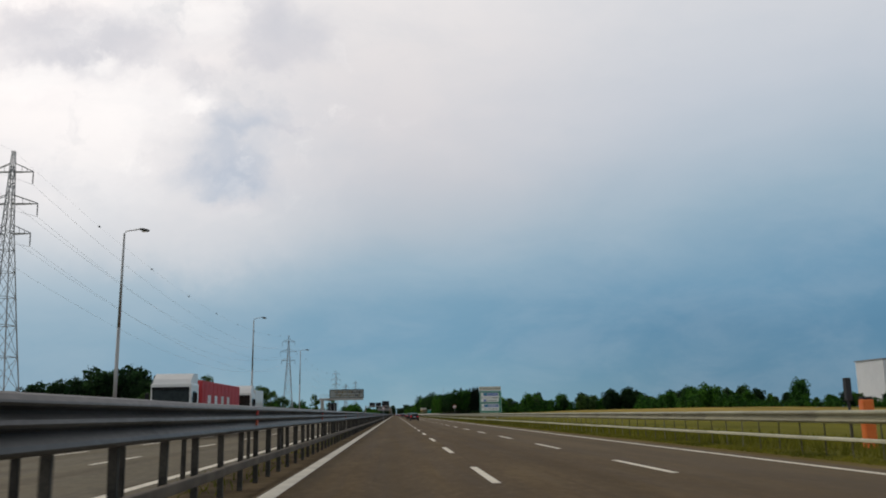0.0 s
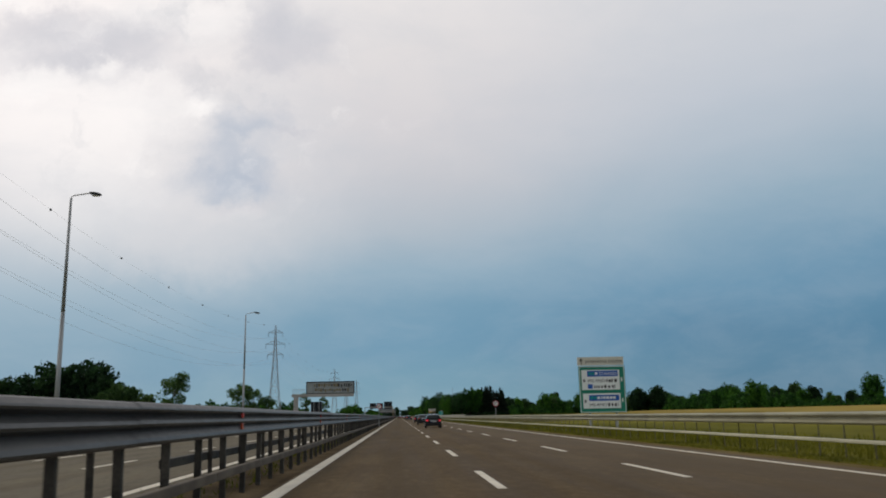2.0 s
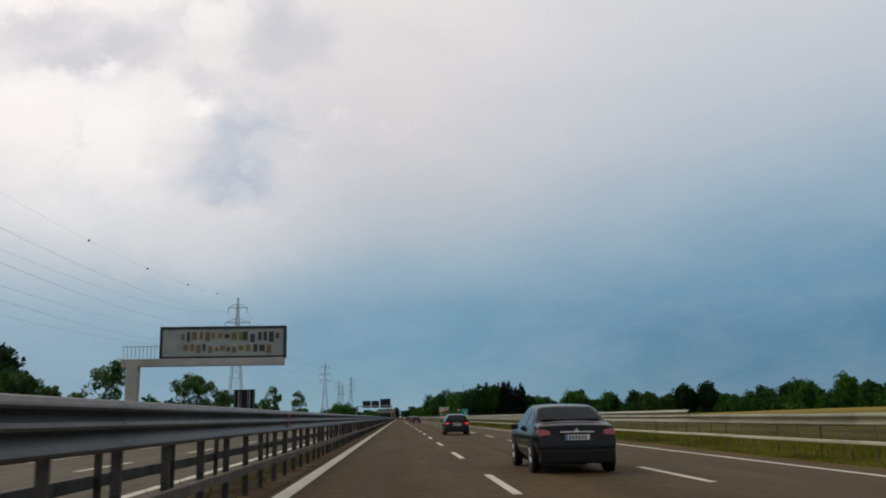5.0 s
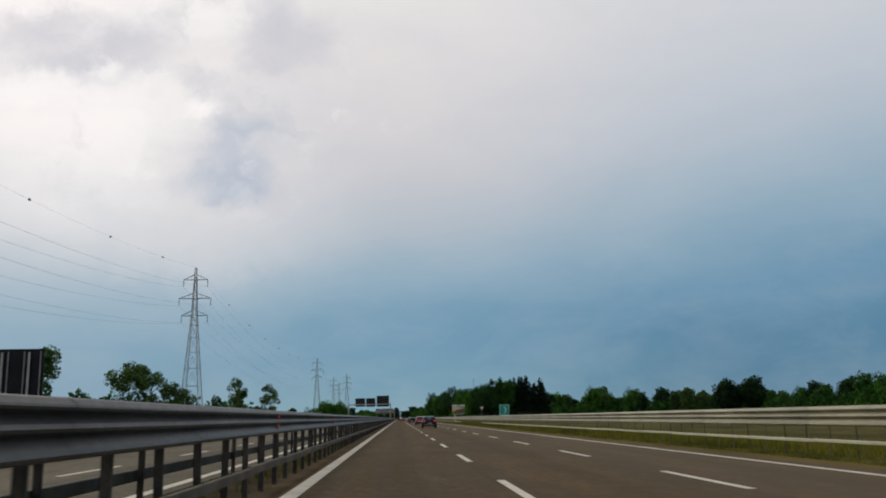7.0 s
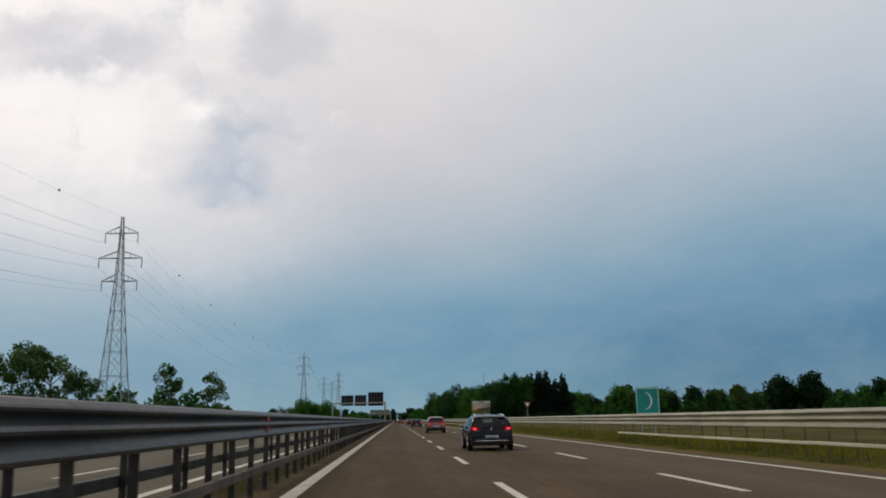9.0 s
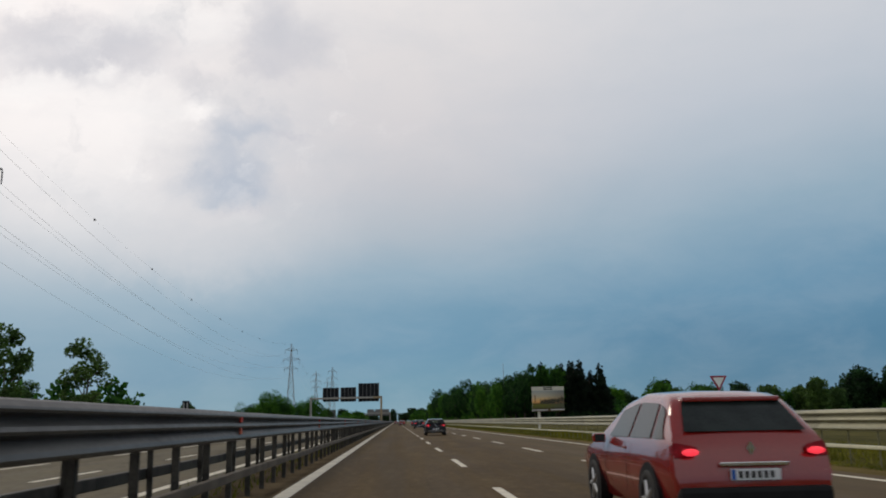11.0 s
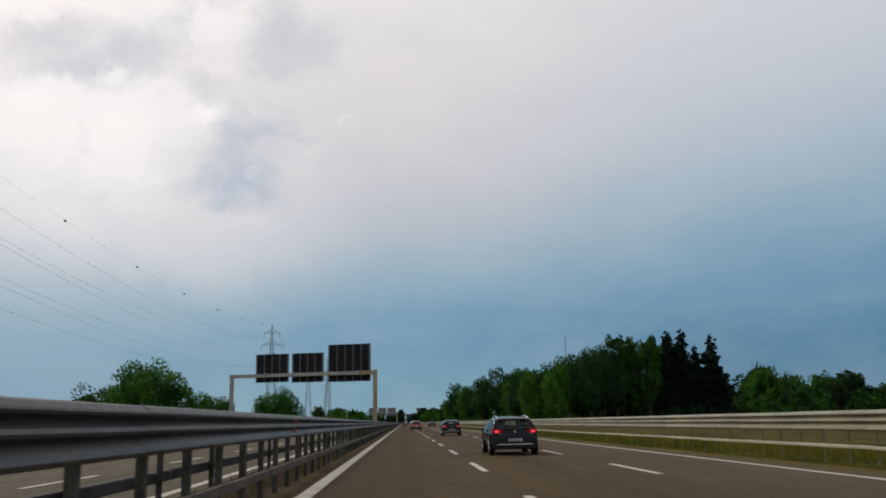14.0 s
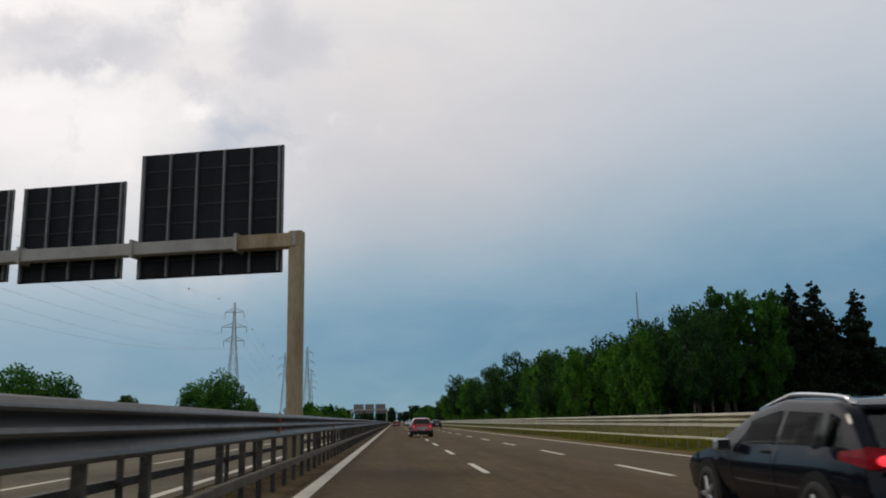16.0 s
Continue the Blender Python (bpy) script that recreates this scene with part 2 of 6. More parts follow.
ROUGH = material("khaki_grass", ((0.045, 0.043, 0.014), (0.150, 0.130, 0.045)), 0.95, scale=0.25, fine=2.5, bump=0.6, bump_dist=0.1, stretch=(1.0, 0.3, 1), spec=0.02)
WHEAT = material("ripe_field", ((0.15, 0.125, 0.028), (0.46, 0.33, 0.085)), 0.95, scale=0.06, fine=0.5, bump=0.6, bump_dist=0.1, stretch=(1.0, 0.12, 1), spec=0.02)
# rail steel seen from its shaded side: the shade is put into the colour
GALV_SHADED = material("shaded_galvanised_steel", ((0.026, 0.026, 0.025), (0.084, 0.083, 0.078)), 0.48, metal=0.35, scale=1.4, fine=18, bump=0.15, rand=0.14, stretch=(1, 0.35, 1))
# the same rail steel facing the bright sky, its light put into a paler, warmer colour
GALV_LIT = material("lit_weathered_steel", ((0.165, 0.155, 0.098), (0.37, 0.350, 0.230)), 0.45, metal=0.3, scale=1.2, fine=18, bump=0.15, rand=0.12, stretch=(1, 0.35, 1))
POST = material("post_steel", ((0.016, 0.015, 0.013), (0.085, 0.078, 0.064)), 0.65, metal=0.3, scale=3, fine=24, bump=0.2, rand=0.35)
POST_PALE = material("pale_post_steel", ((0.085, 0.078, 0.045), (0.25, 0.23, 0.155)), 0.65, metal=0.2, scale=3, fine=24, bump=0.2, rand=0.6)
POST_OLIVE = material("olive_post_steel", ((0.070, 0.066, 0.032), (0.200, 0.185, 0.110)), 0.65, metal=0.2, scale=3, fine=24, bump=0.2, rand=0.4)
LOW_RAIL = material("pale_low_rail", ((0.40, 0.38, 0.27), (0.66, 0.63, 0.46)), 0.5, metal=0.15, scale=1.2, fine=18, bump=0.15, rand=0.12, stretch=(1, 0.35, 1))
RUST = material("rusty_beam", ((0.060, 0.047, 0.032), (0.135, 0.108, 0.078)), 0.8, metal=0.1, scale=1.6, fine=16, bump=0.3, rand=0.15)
REFLECT = material("red_reflector", ((0.50, 0.020, 0.018), (0.62, 0.045, 0.025)), 0.35, scale=6, fine=60)
ORANGE_LENS = material("orange_reflector", ((0.46, 0.06, 0.02), (0.60, 0.12, 0.03)), 0.35, scale=6, fine=60)
LATTICE = material("pylon_steel", ((0.26, 0.27, 0.28), (0.42, 0.43, 0.44)), 0.6, metal=0.3, scale=0.5, fine=6)
CABLE = material("grey_cable", ((0.58, 0.61, 0.65), (0.70, 0.73, 0.77)), 0.7)
WIRE = material("dark_wire", ((0.10, 0.105, 0.115), (0.15, 0.155, 0.165)), 0.6, metal=0.3)
LAMP = material("lamp_steel", ((0.26, 0.27, 0.27), (0.40, 0.41, 0.40)), 0.5, metal=0.4, scale=0.7, fine=9)
DARK = material("dark_housing", ((0.012, 0.013, 0.015), (0.026, 0.027, 0.03)), 0.6)
CONCRETE = material("stained_post", ((0.20, 0.145, 0.075), (0.44, 0.36, 0.24)), 0.85, scale=1.1, fine=14, bump=0.3, stretch=(1, 1, 0.25))
GANTRY = material("gantry_grey", ((0.30, 0.29, 0.27), (0.46, 0.45, 0.42)), 0.7, metal=0.2, scale=0.9, fine=12, bump=0.15)
# charcoal with a blue cast in the colour that stands for reflected sky
PANEL_BACK = material("sky_tinted_charcoal", ((0.003, 0.005, 0.009), (0.016, 0.020, 0.026)), 0.6, spec=0.18, scale=0.9, fine=9, stretch=(1, 1, 0.4))
RIB = material("panel_rib", ((0.13, 0.135, 0.14), (0.24, 0.24, 0.24)), 0.6, metal=0.3)
SIGN_GREEN = material("sign_green", ((0.0, 0.17, 0.105), (0.002, 0.23, 0.15)), 0.45, scale=1.5)
SIGN_TEAL = material("sign_teal", ((0.0, 0.25, 0.21), (0.01, 0.31, 0.26)), 0.45, scale=1.5)
SIGN_BLUE = material("sign_blue", ((0.004, 0.075, 0.36), (0.008, 0.105, 0.46)), 0.45, scale=1.5)
SIGN_WHITE = material("sign_white", ((0.76, 0.80, 0.78), (0.86, 0.88, 0.86)), 0.5, scale=1.2)
SIGN_CREAM = material("sign_cream", ((0.56, 0.54, 0.46), (0.68, 0.66, 0.56)), 0.6, scale=1.2)
SIGN_RED = material("sign_red", ((0.28, 0.010, 0.03), (0.36, 0.02, 0.045)), 0.45)
INK = material("sign_ink", ((0.02, 0.022, 0.022), (0.04, 0.04, 0.04)), 0.6)
AMBER = material("display_glyph", ((0.12, 0.085, 0.030), (0.20, 0.145, 0.055)), 0.6)
DISPLAY = material("display_face", ((0.20, 0.225, 0.22), (0.33, 0.36, 0.35)), 0.4, scale=0.8)
ORANGE = material("orange_shell", ((0.70, 0.15, 0.02), (0.80, 0.20, 0.035)), 0.5, scale=2)
BARK = material("bark", ((0.05, 0.04, 0.03), (0.13, 0.11, 0.085)), 0.95, scale=1.5, fine=9, bump=0.6, stretch=(1, 1, 0.25))
LEAF = leaf_material("broad_leaves", (0.012, 0.058, 0.010), (0.115, 0.310, 0.038))
LEAF_DUSK = leaf_material("dusky_leaves", (0.028, 0.070, 0.020), (0.150, 0.270, 0.075))
LEAF_DEEP = leaf_material("deep_leaves", (0.006, 0.024, 0.010), (0.046, 0.115, 0.034))
# broad leaves again, darker: the crowns' self-shading is put into the colour
LEAF_SHADE = leaf_material("shady_leaves", (0.006, 0.032, 0.012), (0.070, 0.190, 0.036))
LEAF_FRESH = leaf_material("fresh_leaves", (0.022, 0.095, 0.010), (0.165, 0.380, 0.040))
NEEDLE = leaf_material("needles", (0.004, 0.011, 0.008), (0.028, 0.054, 0.028))
GRASS = leaf_material("grass_blades", (0.080, 0.092, 0.008), (0.27, 0.25, 0.030))
WALL = material("white_cladding", ((0.66, 0.68, 0.70), (0.78, 0.79, 0.80)), 0.8, scale=0.05, fine=0.8)
BRICK_RED = material("red_chimney", ((0.16, 0.05, 0.045), (0.22, 0.075, 0.06)), 0.85, scale=0.3)
ROOF = material("roof_sheet", ((0.20, 0.20, 0.20), (0.30, 0.30, 0.30)), 0.7)
CAR_BLACK = material("black_car_paint", ((0.006, 0.0065, 0.008), (0.009, 0.010, 0.012)), 0.08, spec=0.22, scale=0.6)
CAR_NAVY = material("navy_car_paint", ((0.0035, 0.0045, 0.009), (0.006, 0.008, 0.014)), 0.08, spec=0.24, scale=0.6)
CAR_RED = material("red_car_paint", ((0.22, 0.012, 0.010), (0.28, 0.018, 0.014)), 0.2, coat=1.0, scale=0.6)
CAR_WHITE = material("white_car_paint", ((0.68, 0.68, 0.68), (0.75, 0.75, 0.75)), 0.25, coat=1.0, scale=0.6)
GLASS = material("dark_car_glass", ((0.010, 0.014, 0.014), (0.026, 0.034, 0.032)), 0.04, spec=0.26, scale=3.0)
SEAT = material("seat_cloth", ((0.010, 0.010, 0.011), (0.024, 0.024, 0.025)), 0.9, scale=6, spec=0.1)
PLASTIC = material("black_plastic", ((0.007, 0.007, 0.008), (0.014, 0.014, 0.015)), 0.6, scale=5, spec=0.2)
RUBBER = material("tyre_rubber", ((0.012, 0.012, 0.012), (0.03, 0.029, 0.028)), 0.85, scale=8)
ALLOY = material("wheel_alloy", ((0.42, 0.43, 0.44), (0.55, 0.56, 0.57)), 0.35, metal=0.8)
CHROME = material("chrome", ((0.70, 0.70, 0.70), (0.80, 0.80, 0.80)), 0.15, metal=1.0)
TAIL = material("lit_tail_light", ((0.07, 0.001, 0.004), (0.22, 0.004, 0.012)), 0.35, spec=0.15, scale=9.0, emit=((1.0, 0.012, 0.03), 0.025))
TAIL_CORE = material("glowing_lamp_core", ((0.60, 0.02, 0.02), (0.80, 0.03, 0.03)), 0.3, emit=((1.0, 0.05, 0.08), 0.9))
TAIL_DULL = material("tail_light", ((0.28, 0.008, 0.01), (0.36, 0.012, 0.012)), 0.25, coat=1.0)
PLATE = material("number_plate", ((0.62, 0.64, 0.66), (0.72, 0.73, 0.74)), 0.5)
TRUCK_WHITE = material("truck_white", ((0.66, 0.66, 0.64), (0.76, 0.75, 0.72)), 0.35, coat=0.5, scale=0.8)
TARP_RED = material("red_tarpaulin", ((0.36, 0.02, 0.03), (0.48, 0.04, 0.05)), 0.6, scale=0.9, bump=0.2)


def clear_glass(name, ior, tint):
    """Tinted car glass: mostly see-through, glossier at a slant."""
    m = bpy.data.materials.new(name)
    m.use_nodes = True
    n = Net(m.node_tree)
    see = n.add("ShaderNodeBsdfTransparent")
    see.inputs[0].default_value = (*tint, 1)
    shine = n.add("ShaderNodeBsdfGlossy")
    shine.inputs["Roughness"].default_value = 0.03
    slant = n.add("ShaderNodeFresnel")
    slant.inputs[0].default_value = ior
    mix = n.add("ShaderNodeMixShader")
    n.put(mix.inputs[0], slant.outputs[0])
    n.links.new(see.outputs[0], mix.inputs[1])
    n.links.new(shine.outputs[0], mix.inputs[2])
    out = n.add("ShaderNodeOutputMaterial")
    n.links.new(mix.outputs[0], out.inputs[0])
    return m


CLEAR_GLASS = clear_glass("side_glass", 1.09, (0.72, 0.80, 0.76))
REAR_GLASS = clear_glass("rear_glass", 1.75, (0.62, 0.70, 0.67))


def billboard_material():
    """A printed landscape: warm evening sky above a dark meadow."""
    m = bpy.data.materials.new("printed_landscape")
    m.use_nodes = True
    n = Net(m.node_tree)
    g = n.add("ShaderNodeTexCoord").outputs["Object"]
    s = n.add("ShaderNodeSeparateXYZ")
    n.put(s.inputs[0], g)
    f, _ = n.noise(g, 1.8, 5.0)
    h = n.math("ADD", n.math("DIVIDE", s.outputs[2], 2.1), n.math("MULTIPLY", n.math("SUBTRACT", f, 0.5), 0.12))
    c = n.ramp(h, [(0.0, srgb(90, 62, 26)), (0.14, srgb(74, 76, 22)), (0.30, srgb(104, 108, 32)), (0.38, srgb(96, 82, 32)), (0.44, srgb(236, 170, 98)),
                   (0.58, srgb(228, 186, 122)), (0.76, srgb(196, 184, 158)), (1.0, srgb(168, 172, 170))])
    c = n.mix(n.span(s.outputs[0], 1.0, 3.4, 0.0, 0.55), c, srgb(70, 74, 74))
    b = n.add("ShaderNodeBsdfPrincipled")
    n.put(b.inputs["Base Color"], c)
    b.inputs["Roughness"].default_value = 0.55
    out = n.add("ShaderNodeOutputMaterial")
    n.links.new(b.outputs[0], out.inputs[0])
    return m


PRINT = billboard_material()
PRINT_TOWER = material("printed_tower_red", ((0.16, 0.06, 0.03), (0.24, 0.09, 0.04)), 0.6, scale=6, fine=40)
PRINT_FOOT = material("printed_brown", ((0.055, 0.030, 0.012), (0.11, 0.055, 0.022)), 0.6, scale=2, fine=30)
PRINT_DARK = material("printed_dark", ((0.030, 0.028, 0.016), (0.075, 0.060, 0.030)), 0.6, scale=6, fine=40)


# ---- building helpers ----
def mesh_of(name, bm, mat, smooth=False):
    me = bpy.data.meshes.new(name)
    bm.to_mesh(me)
    bm.free()
    me.materials.append(mat)
    if smooth:
        for p in me.polygons:
            p.use_smooth = True
    return me


def part(name, bm, mat, parent=None, label="", smooth=False):
    """A bmesh as one mesh object, a child of parent where one is given."""
    ob = new(name, mesh_of(name, bm, mat, smooth) if isinstance(bm, bmesh.types.BMesh) else bm)
    if parent:
        ob.parent = parent
    return tagged(ob, label=label)


def thing(name, x, y, z, label, category, group="", turn=0.0):
    """An Empty at a thing's base, which its parts hang under."""
    ob = new(name)
    ob.empty_display_size = 0.2
    ob.matrix_basis = pose(x, y, z, 0, 0, turn)
    return tagged(ob, label, category, group)


def box(bm, x0, x1, y0, y1, z0, z1, bevel=0.0):
    made = bmesh.ops.create_cube(bm, size=1.0, matrix=Matrix.LocRotScale(((x0 + x1) / 2, (y0 + y1) / 2, (z0 + z1) / 2), None, (x1 - x0, y1 - y0, z1 - z0)))
    if bevel:
        edges = list({e for v in made["verts"] for e in v.link_edges})
        bmesh.ops.bevel(bm, geom=edges, offset=bevel, segments=2, affect="EDGES", profile=0.6)
    return bm


def boxed(*args, **kw):
    return box(bmesh.new(), *args, **kw)


def rod(bm, a, b, r0, r1=None, sides=8):
    """A tapered rod from a to b."""
    a, b = Vector(a), Vector(b)
    m = Matrix.Translation((a + b) / 2) @ (b - a).to_track_quat("Z", "Y").to_matrix().to_4x4()
    bmesh.ops.create_cone(bm, cap_ends=True, segments=sides, radius1=r0, radius2=r0 if r1 is None else r1, depth=(b - a).length, matrix=m)
    return bm


def sweep(bm, profile, y0, y1):
    """A closed profile of (x, z) drawn out along y, open at its ends."""
    rings = [[bm.verts.new((x, y, z)) for x, z in profile] for y in (y0, y1)]
    n = len(profile)
    for k in range(n):
        bm.faces.new((rings[0][k], rings[0][(k + 1) % n], rings[1][(k + 1) % n], rings[1][k]))
    bmesh.ops.recalc_face_normals(bm, faces=bm.faces)
    return bm


def sheet(x0, x1, y0, y1, z, nx=1, ny=1):
    bm = bmesh.new()
    grid = [[bm.verts.new((x0 + (x1 - x0) * i / nx, y0 + (y1 - y0) * j / ny, z)) for i in range(nx + 1)] for j in range(ny + 1)]
    for j in range(ny):
        for i in range(nx):
            bm.faces.new((grid[j][i], grid[j][i + 1], grid[j + 1][i + 1], grid[j + 1][i]))
    return bm


def slab(x0, x1, y0, y1, z0, z1):
    return boxed(x0, x1, y0, y1, z0, z1)


# ---- ground and roads ----
EDGE_L, DASH_1, DASH_2, EDGE_R = -1.90, 1.86, 5.54, 8.90
FAR = 1900.0
tagged(part("ground", sheet(-4200, 4200, -900, 4600, -0.10, 24, 24), MEADOW), "flat green and straw-coloured meadow land", "ground", kind="structure")


def rise(x, y):
    """The land right of the road climbs gently to the trees."""
    def ease(f):
        f = min(max(f, 0), 1)
        return f * f * (3 - 2 * f)
    return ease((x - 22) / 42) * (1.55 * ease((y - 90 - 1.7 * (x - 60)) / 85) * ease((460 - y) / 180) + 1.0 * ease((y - 330) / 120) * ease((800 - y) / 160))


def slope(y0, y1, x0=33.0, x1=330.0, nx=60, ny=50):
    bm = bmesh.new()
    grid = [[bm.verts.new((x0 + (x1 - x0) * i / nx, y0 + (y1 - y0) * j / ny, rise(x0 + (x1 - x0) * i / nx, y0 + (y1 - y0) * j / ny) - 0.06)) for i in range(nx + 1)] for j in range(ny + 1)]
    for j in range(ny):
        for i in range(nx):
            bm.faces.new((grid[j][i], grid[j][i + 1], grid[j + 1][i + 1], grid[j + 1][i]))
    return bm


tagged(part("field", slope(-320, 330), WHEAT), "ripe straw-yellow field rising beyond the right barrier", "field", kind="structure")
tagged(part("meadow", slope(330, 800), MEADOW), "rough green meadow between the road and the trees", "meadow", kind="structure")
tagged(part("meadow_strip", slope(-320, 212, 19.0, 33.0, 8, 60), STRIP), "olive green grass strip between the guard rail and the field", "meadow", kind="structure")
tagged(part("meadow_strip", slope(212, 800, 19.0, 33.0, 8, 60), ROUGH), "rough dark khaki grass between the guard rail and the meadow", "meadow", kind="structure")
for y0, y1, x in ((-120, 212, 10.34), (212, FAR, 10.72)):
    tagged(part("verge", slab(9.50, x, y0, y1, -0.3, -0.03), VERGE), "bare soil verge beside the slow lane", "verge", kind="structure")
    tagged(part("grass_verge", slab(x, 19.2, y0, y1, -0.3, -0.02), STRIP if y0 < 0 else ROUGH), "grassy verge under the right guard rail", "verge", kind="structure")
tagged(part("median", slab(-4.2, -2.10, -120, FAR, -0.3, -0.02), DIRT), "bare dirt strip between the carriageways", "median", kind="structure")
road = tagged(part("road", slab(-2.12, 9.55, -120, FAR, -0.3, 0.0), ASPHALT), "three-lane motorway carriageway of worn brown asphalt", "road", kind="structure")
road_2 = tagged(part("road_2", slab(-17.2, -4.18, -120, FAR, -0.3, 0.0), ASPHALT_PALE), "opposite motorway carriageway of worn asphalt", "road", kind="structure")
part("edge_line", slab(EDGE_L - 0.14, EDGE_L + 0.14, -120, FAR, -0.02, 0.005), PAINT, road, "solid white edge line")
part("edge_line", slab(EDGE_R - 0.09, EDGE_R + 0.09, -120, FAR, -0.02, 0.005), PAINT, road, "solid white edge line")
part("edge_line", slab(-4.72, -4.50, -120, FAR, -0.02, 0.005), PAINT, road_2, "solid white edge line")
part("edge_line", slab(-16.0, -15.82, -120, FAR, -0.02, 0.005), PAINT, road_2, "solid white edge line")
DASH = mesh_of("lane_dash", slab(-0.08, 0.08, 0.0, 4.7, -0.02, 0.005), PAINT)
for x, lane, offset in ((DASH_1, road, 3.6), (DASH_2, road, 5.1), (-8.36, road_2, 1.0), (-12.1, road_2, 7.0)):
    for k in range(-5, 90):
        shift = -3.9 if x == DASH_2 and k > 32 else 0.0
        part("lane_dash", DASH, None, lane).location = (x, offset + shift + 12.0 * k, 0)


# ---- guard rails ----
WAVE = [(0.0, 0.0), (0.01, 0.02), (0.105, 0.035), (0.115, 0.065), (0.03, 0.125), (0.0, 0.165), (0.0, 0.185), (0.09, 0.225), (0.115, 0.255), (0.09, 0.285), (0.0, 0.325),
        (0.0, 0.345), (0.03, 0.385), (0.105, 0.435), (0.118, 0.465), (0.07, 0.500), (-0.01, 0.510), (-0.03, 0.49)]


TALL = [(-0.03, 0.072), (0.05, 0.070), (0.098, 0.086), (0.114, 0.112), (0.096, 0.150), (0.046, 0.205), (0.020, 0.236), (0.034, 0.254), (0.092, 0.268), (0.112, 0.292), (0.092, 0.324), (0.038, 0.366), (0.020, 0.388),
        (0.034, 0.406), (0.098, 0.418), (0.117, 0.438), (0.108, 0.456), (0.066, 0.496), (0.03, 0.511), (-0.01, 0.514), (-0.05, 0.495)]
VERGE_WAVE = [(x, (z - 0.07) * 1.14) for x, z in TALL]
TWIN = [(0.0, 0.0), (0.01, 0.012), (0.075, 0.03), (0.085, 0.06), (0.075, 0.085), (0.0, 0.135), (0.0, 0.175), (0.075, 0.225), (0.085, 0.25), (0.075, 0.285), (0.01, 0.312), (-0.01, 0.315)]


def beam_profile(side, wave=WAVE):
    out = [(side * x, z) for x, z in wave]
    inner = [(side * (x - 0.012), z) for x, z in reversed(wave)]
    return out + inner


def barrier(name, label, side, x, beam_z, low_z, low_mat, mat, post_gap, post_x, y0, y1, y_far, join, post_mat, plain_to=-999.0, slim=1.0, wave=WAVE, open_from=1e6, open_to=1e6, reset=None, low_high=0.11, spacer=0.14, near_mat=None):
    """A guard rail along y: corrugated beam lengths, a low rail, and a post every post_gap metres."""
    rail = thing(name, x, 0, 0, label, "guard rail")
    bm = sweep(bmesh.new(), beam_profile(side, wave), 0.0, 4.03)
    beam = mesh_of("beam", bm, mat)
    low = mesh_of("low_rail", boxed(-0.05, 0.05, 0.0, 4.02, low_z - low_high, low_z, bevel=0.02), low_mat)
    low_beam = mesh_of("beam", sweep(bmesh.new(), beam_profile(side, TWIN), 0.0, 4.03), mat)
    w, d, top = 0.055 * slim, 0.042 * slim, beam_z + (0.38 if plain_to < 0 else 0.29)
    bm = boxed(-w, w, -d, -d + 0.008, -0.3, top)
    box(bm, -w, -w + 0.008, -d, d, -0.3, top)
    box(bm, w - 0.008, w, -d, d, -0.3, top)
    box(bm, *sorted((side * 0.02, side * spacer)), -0.03, 0.03, beam_z + 0.12, top - 0.05)
    near_post = mesh_of("post", bm.copy(), near_mat or post_mat)
    post = mesh_of("post", bm, post_mat)
    rng = random.Random(7)
    k, y = 0, y0
    while y < y1:
        ob = part("beam", low_beam if y < plain_to else beam, None, rail)
        ob.matrix_basis = pose(rng.uniform(-0.002, 0.002), y, beam_z + rng.uniform(-0.003, 0.003), 0, rng.uniform(-0.4, 0.4), 0)
        if not open_from < y < open_to:
            part("low_rail", low, None, rail).matrix_basis = pose(rng.uniform(-0.01, 0.01), y, rng.uniform(-0.008, 0.008))
        y += join
    far = bmesh.new()
    sweep(far, [(px, pz + beam_z) for px, pz in beam_profile(side, wave)], y, y_far)
    part("far_beam", far, mat, rail)
    part("far_low_rail", boxed(-0.05, 0.05, y, y_far, low_z - 0.11, low_z), low_mat, rail)
    far = bmesh.new()
    y = y0
    while y < y_far:
        if k < 300:
            part("post", near_post if y < plain_to else post, None, rail).matrix_basis = pose(post_x - x + rng.uniform(-0.01, 0.01), y, 0, 0, rng.uniform(-1, 1), rng.uniform(-4, 4))
        elif y < 950:
            box(far, post_x - x - w, post_x - x + w, y - d * 1.5, y + d * 1.5, -0.3, beam_z + 0.36)
        k, y = k + 1, y + post_gap
        if reset and y > reset[0]:
            y, post_gap, reset = reset[1], reset[2], None
    tagged(part("far_post", far, post_mat, rail), kind="stuff")
    return rail


median_rail = barrier("median_guard_rail", "tall weathered steel median guard rail with corrugated beam", 1, -2.50, 0.905, 0.49, RUST, GALV_SHADED, 1.694, -2.60, -6.55, 600.0, 1500.0, 4.0, POST, wave=TALL, slim=0.78, reset=(400.0, 400.68, 1.70), low_high=0.13, spacer=0.088)
barrier("opposite_guard_rail", "steel guard rail facing the opposite carriageway", -1, -3.75, 0.86, 0.60, POST, GALV_SHADED, 3.40, -3.65, -4.6, 560.0, 1500.0, 4.0, POST, slim=0.7, open_from=-100.0, open_to=84.0, low_high=0.16)
verge_rail = barrier("verge_guard_rail", "sunlit weathered steel guard rail on the grass verge", -1, 10.95, 0.81, 0.47, LOW_RAIL, GALV_LIT, 1.33, 11.07, 14.0, 640.0, 1500.0, 4.0, POST_OLIVE, plain_to=212.0, slim=0.27, near_mat=POST_PALE,
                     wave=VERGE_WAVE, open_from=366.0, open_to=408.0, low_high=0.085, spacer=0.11)
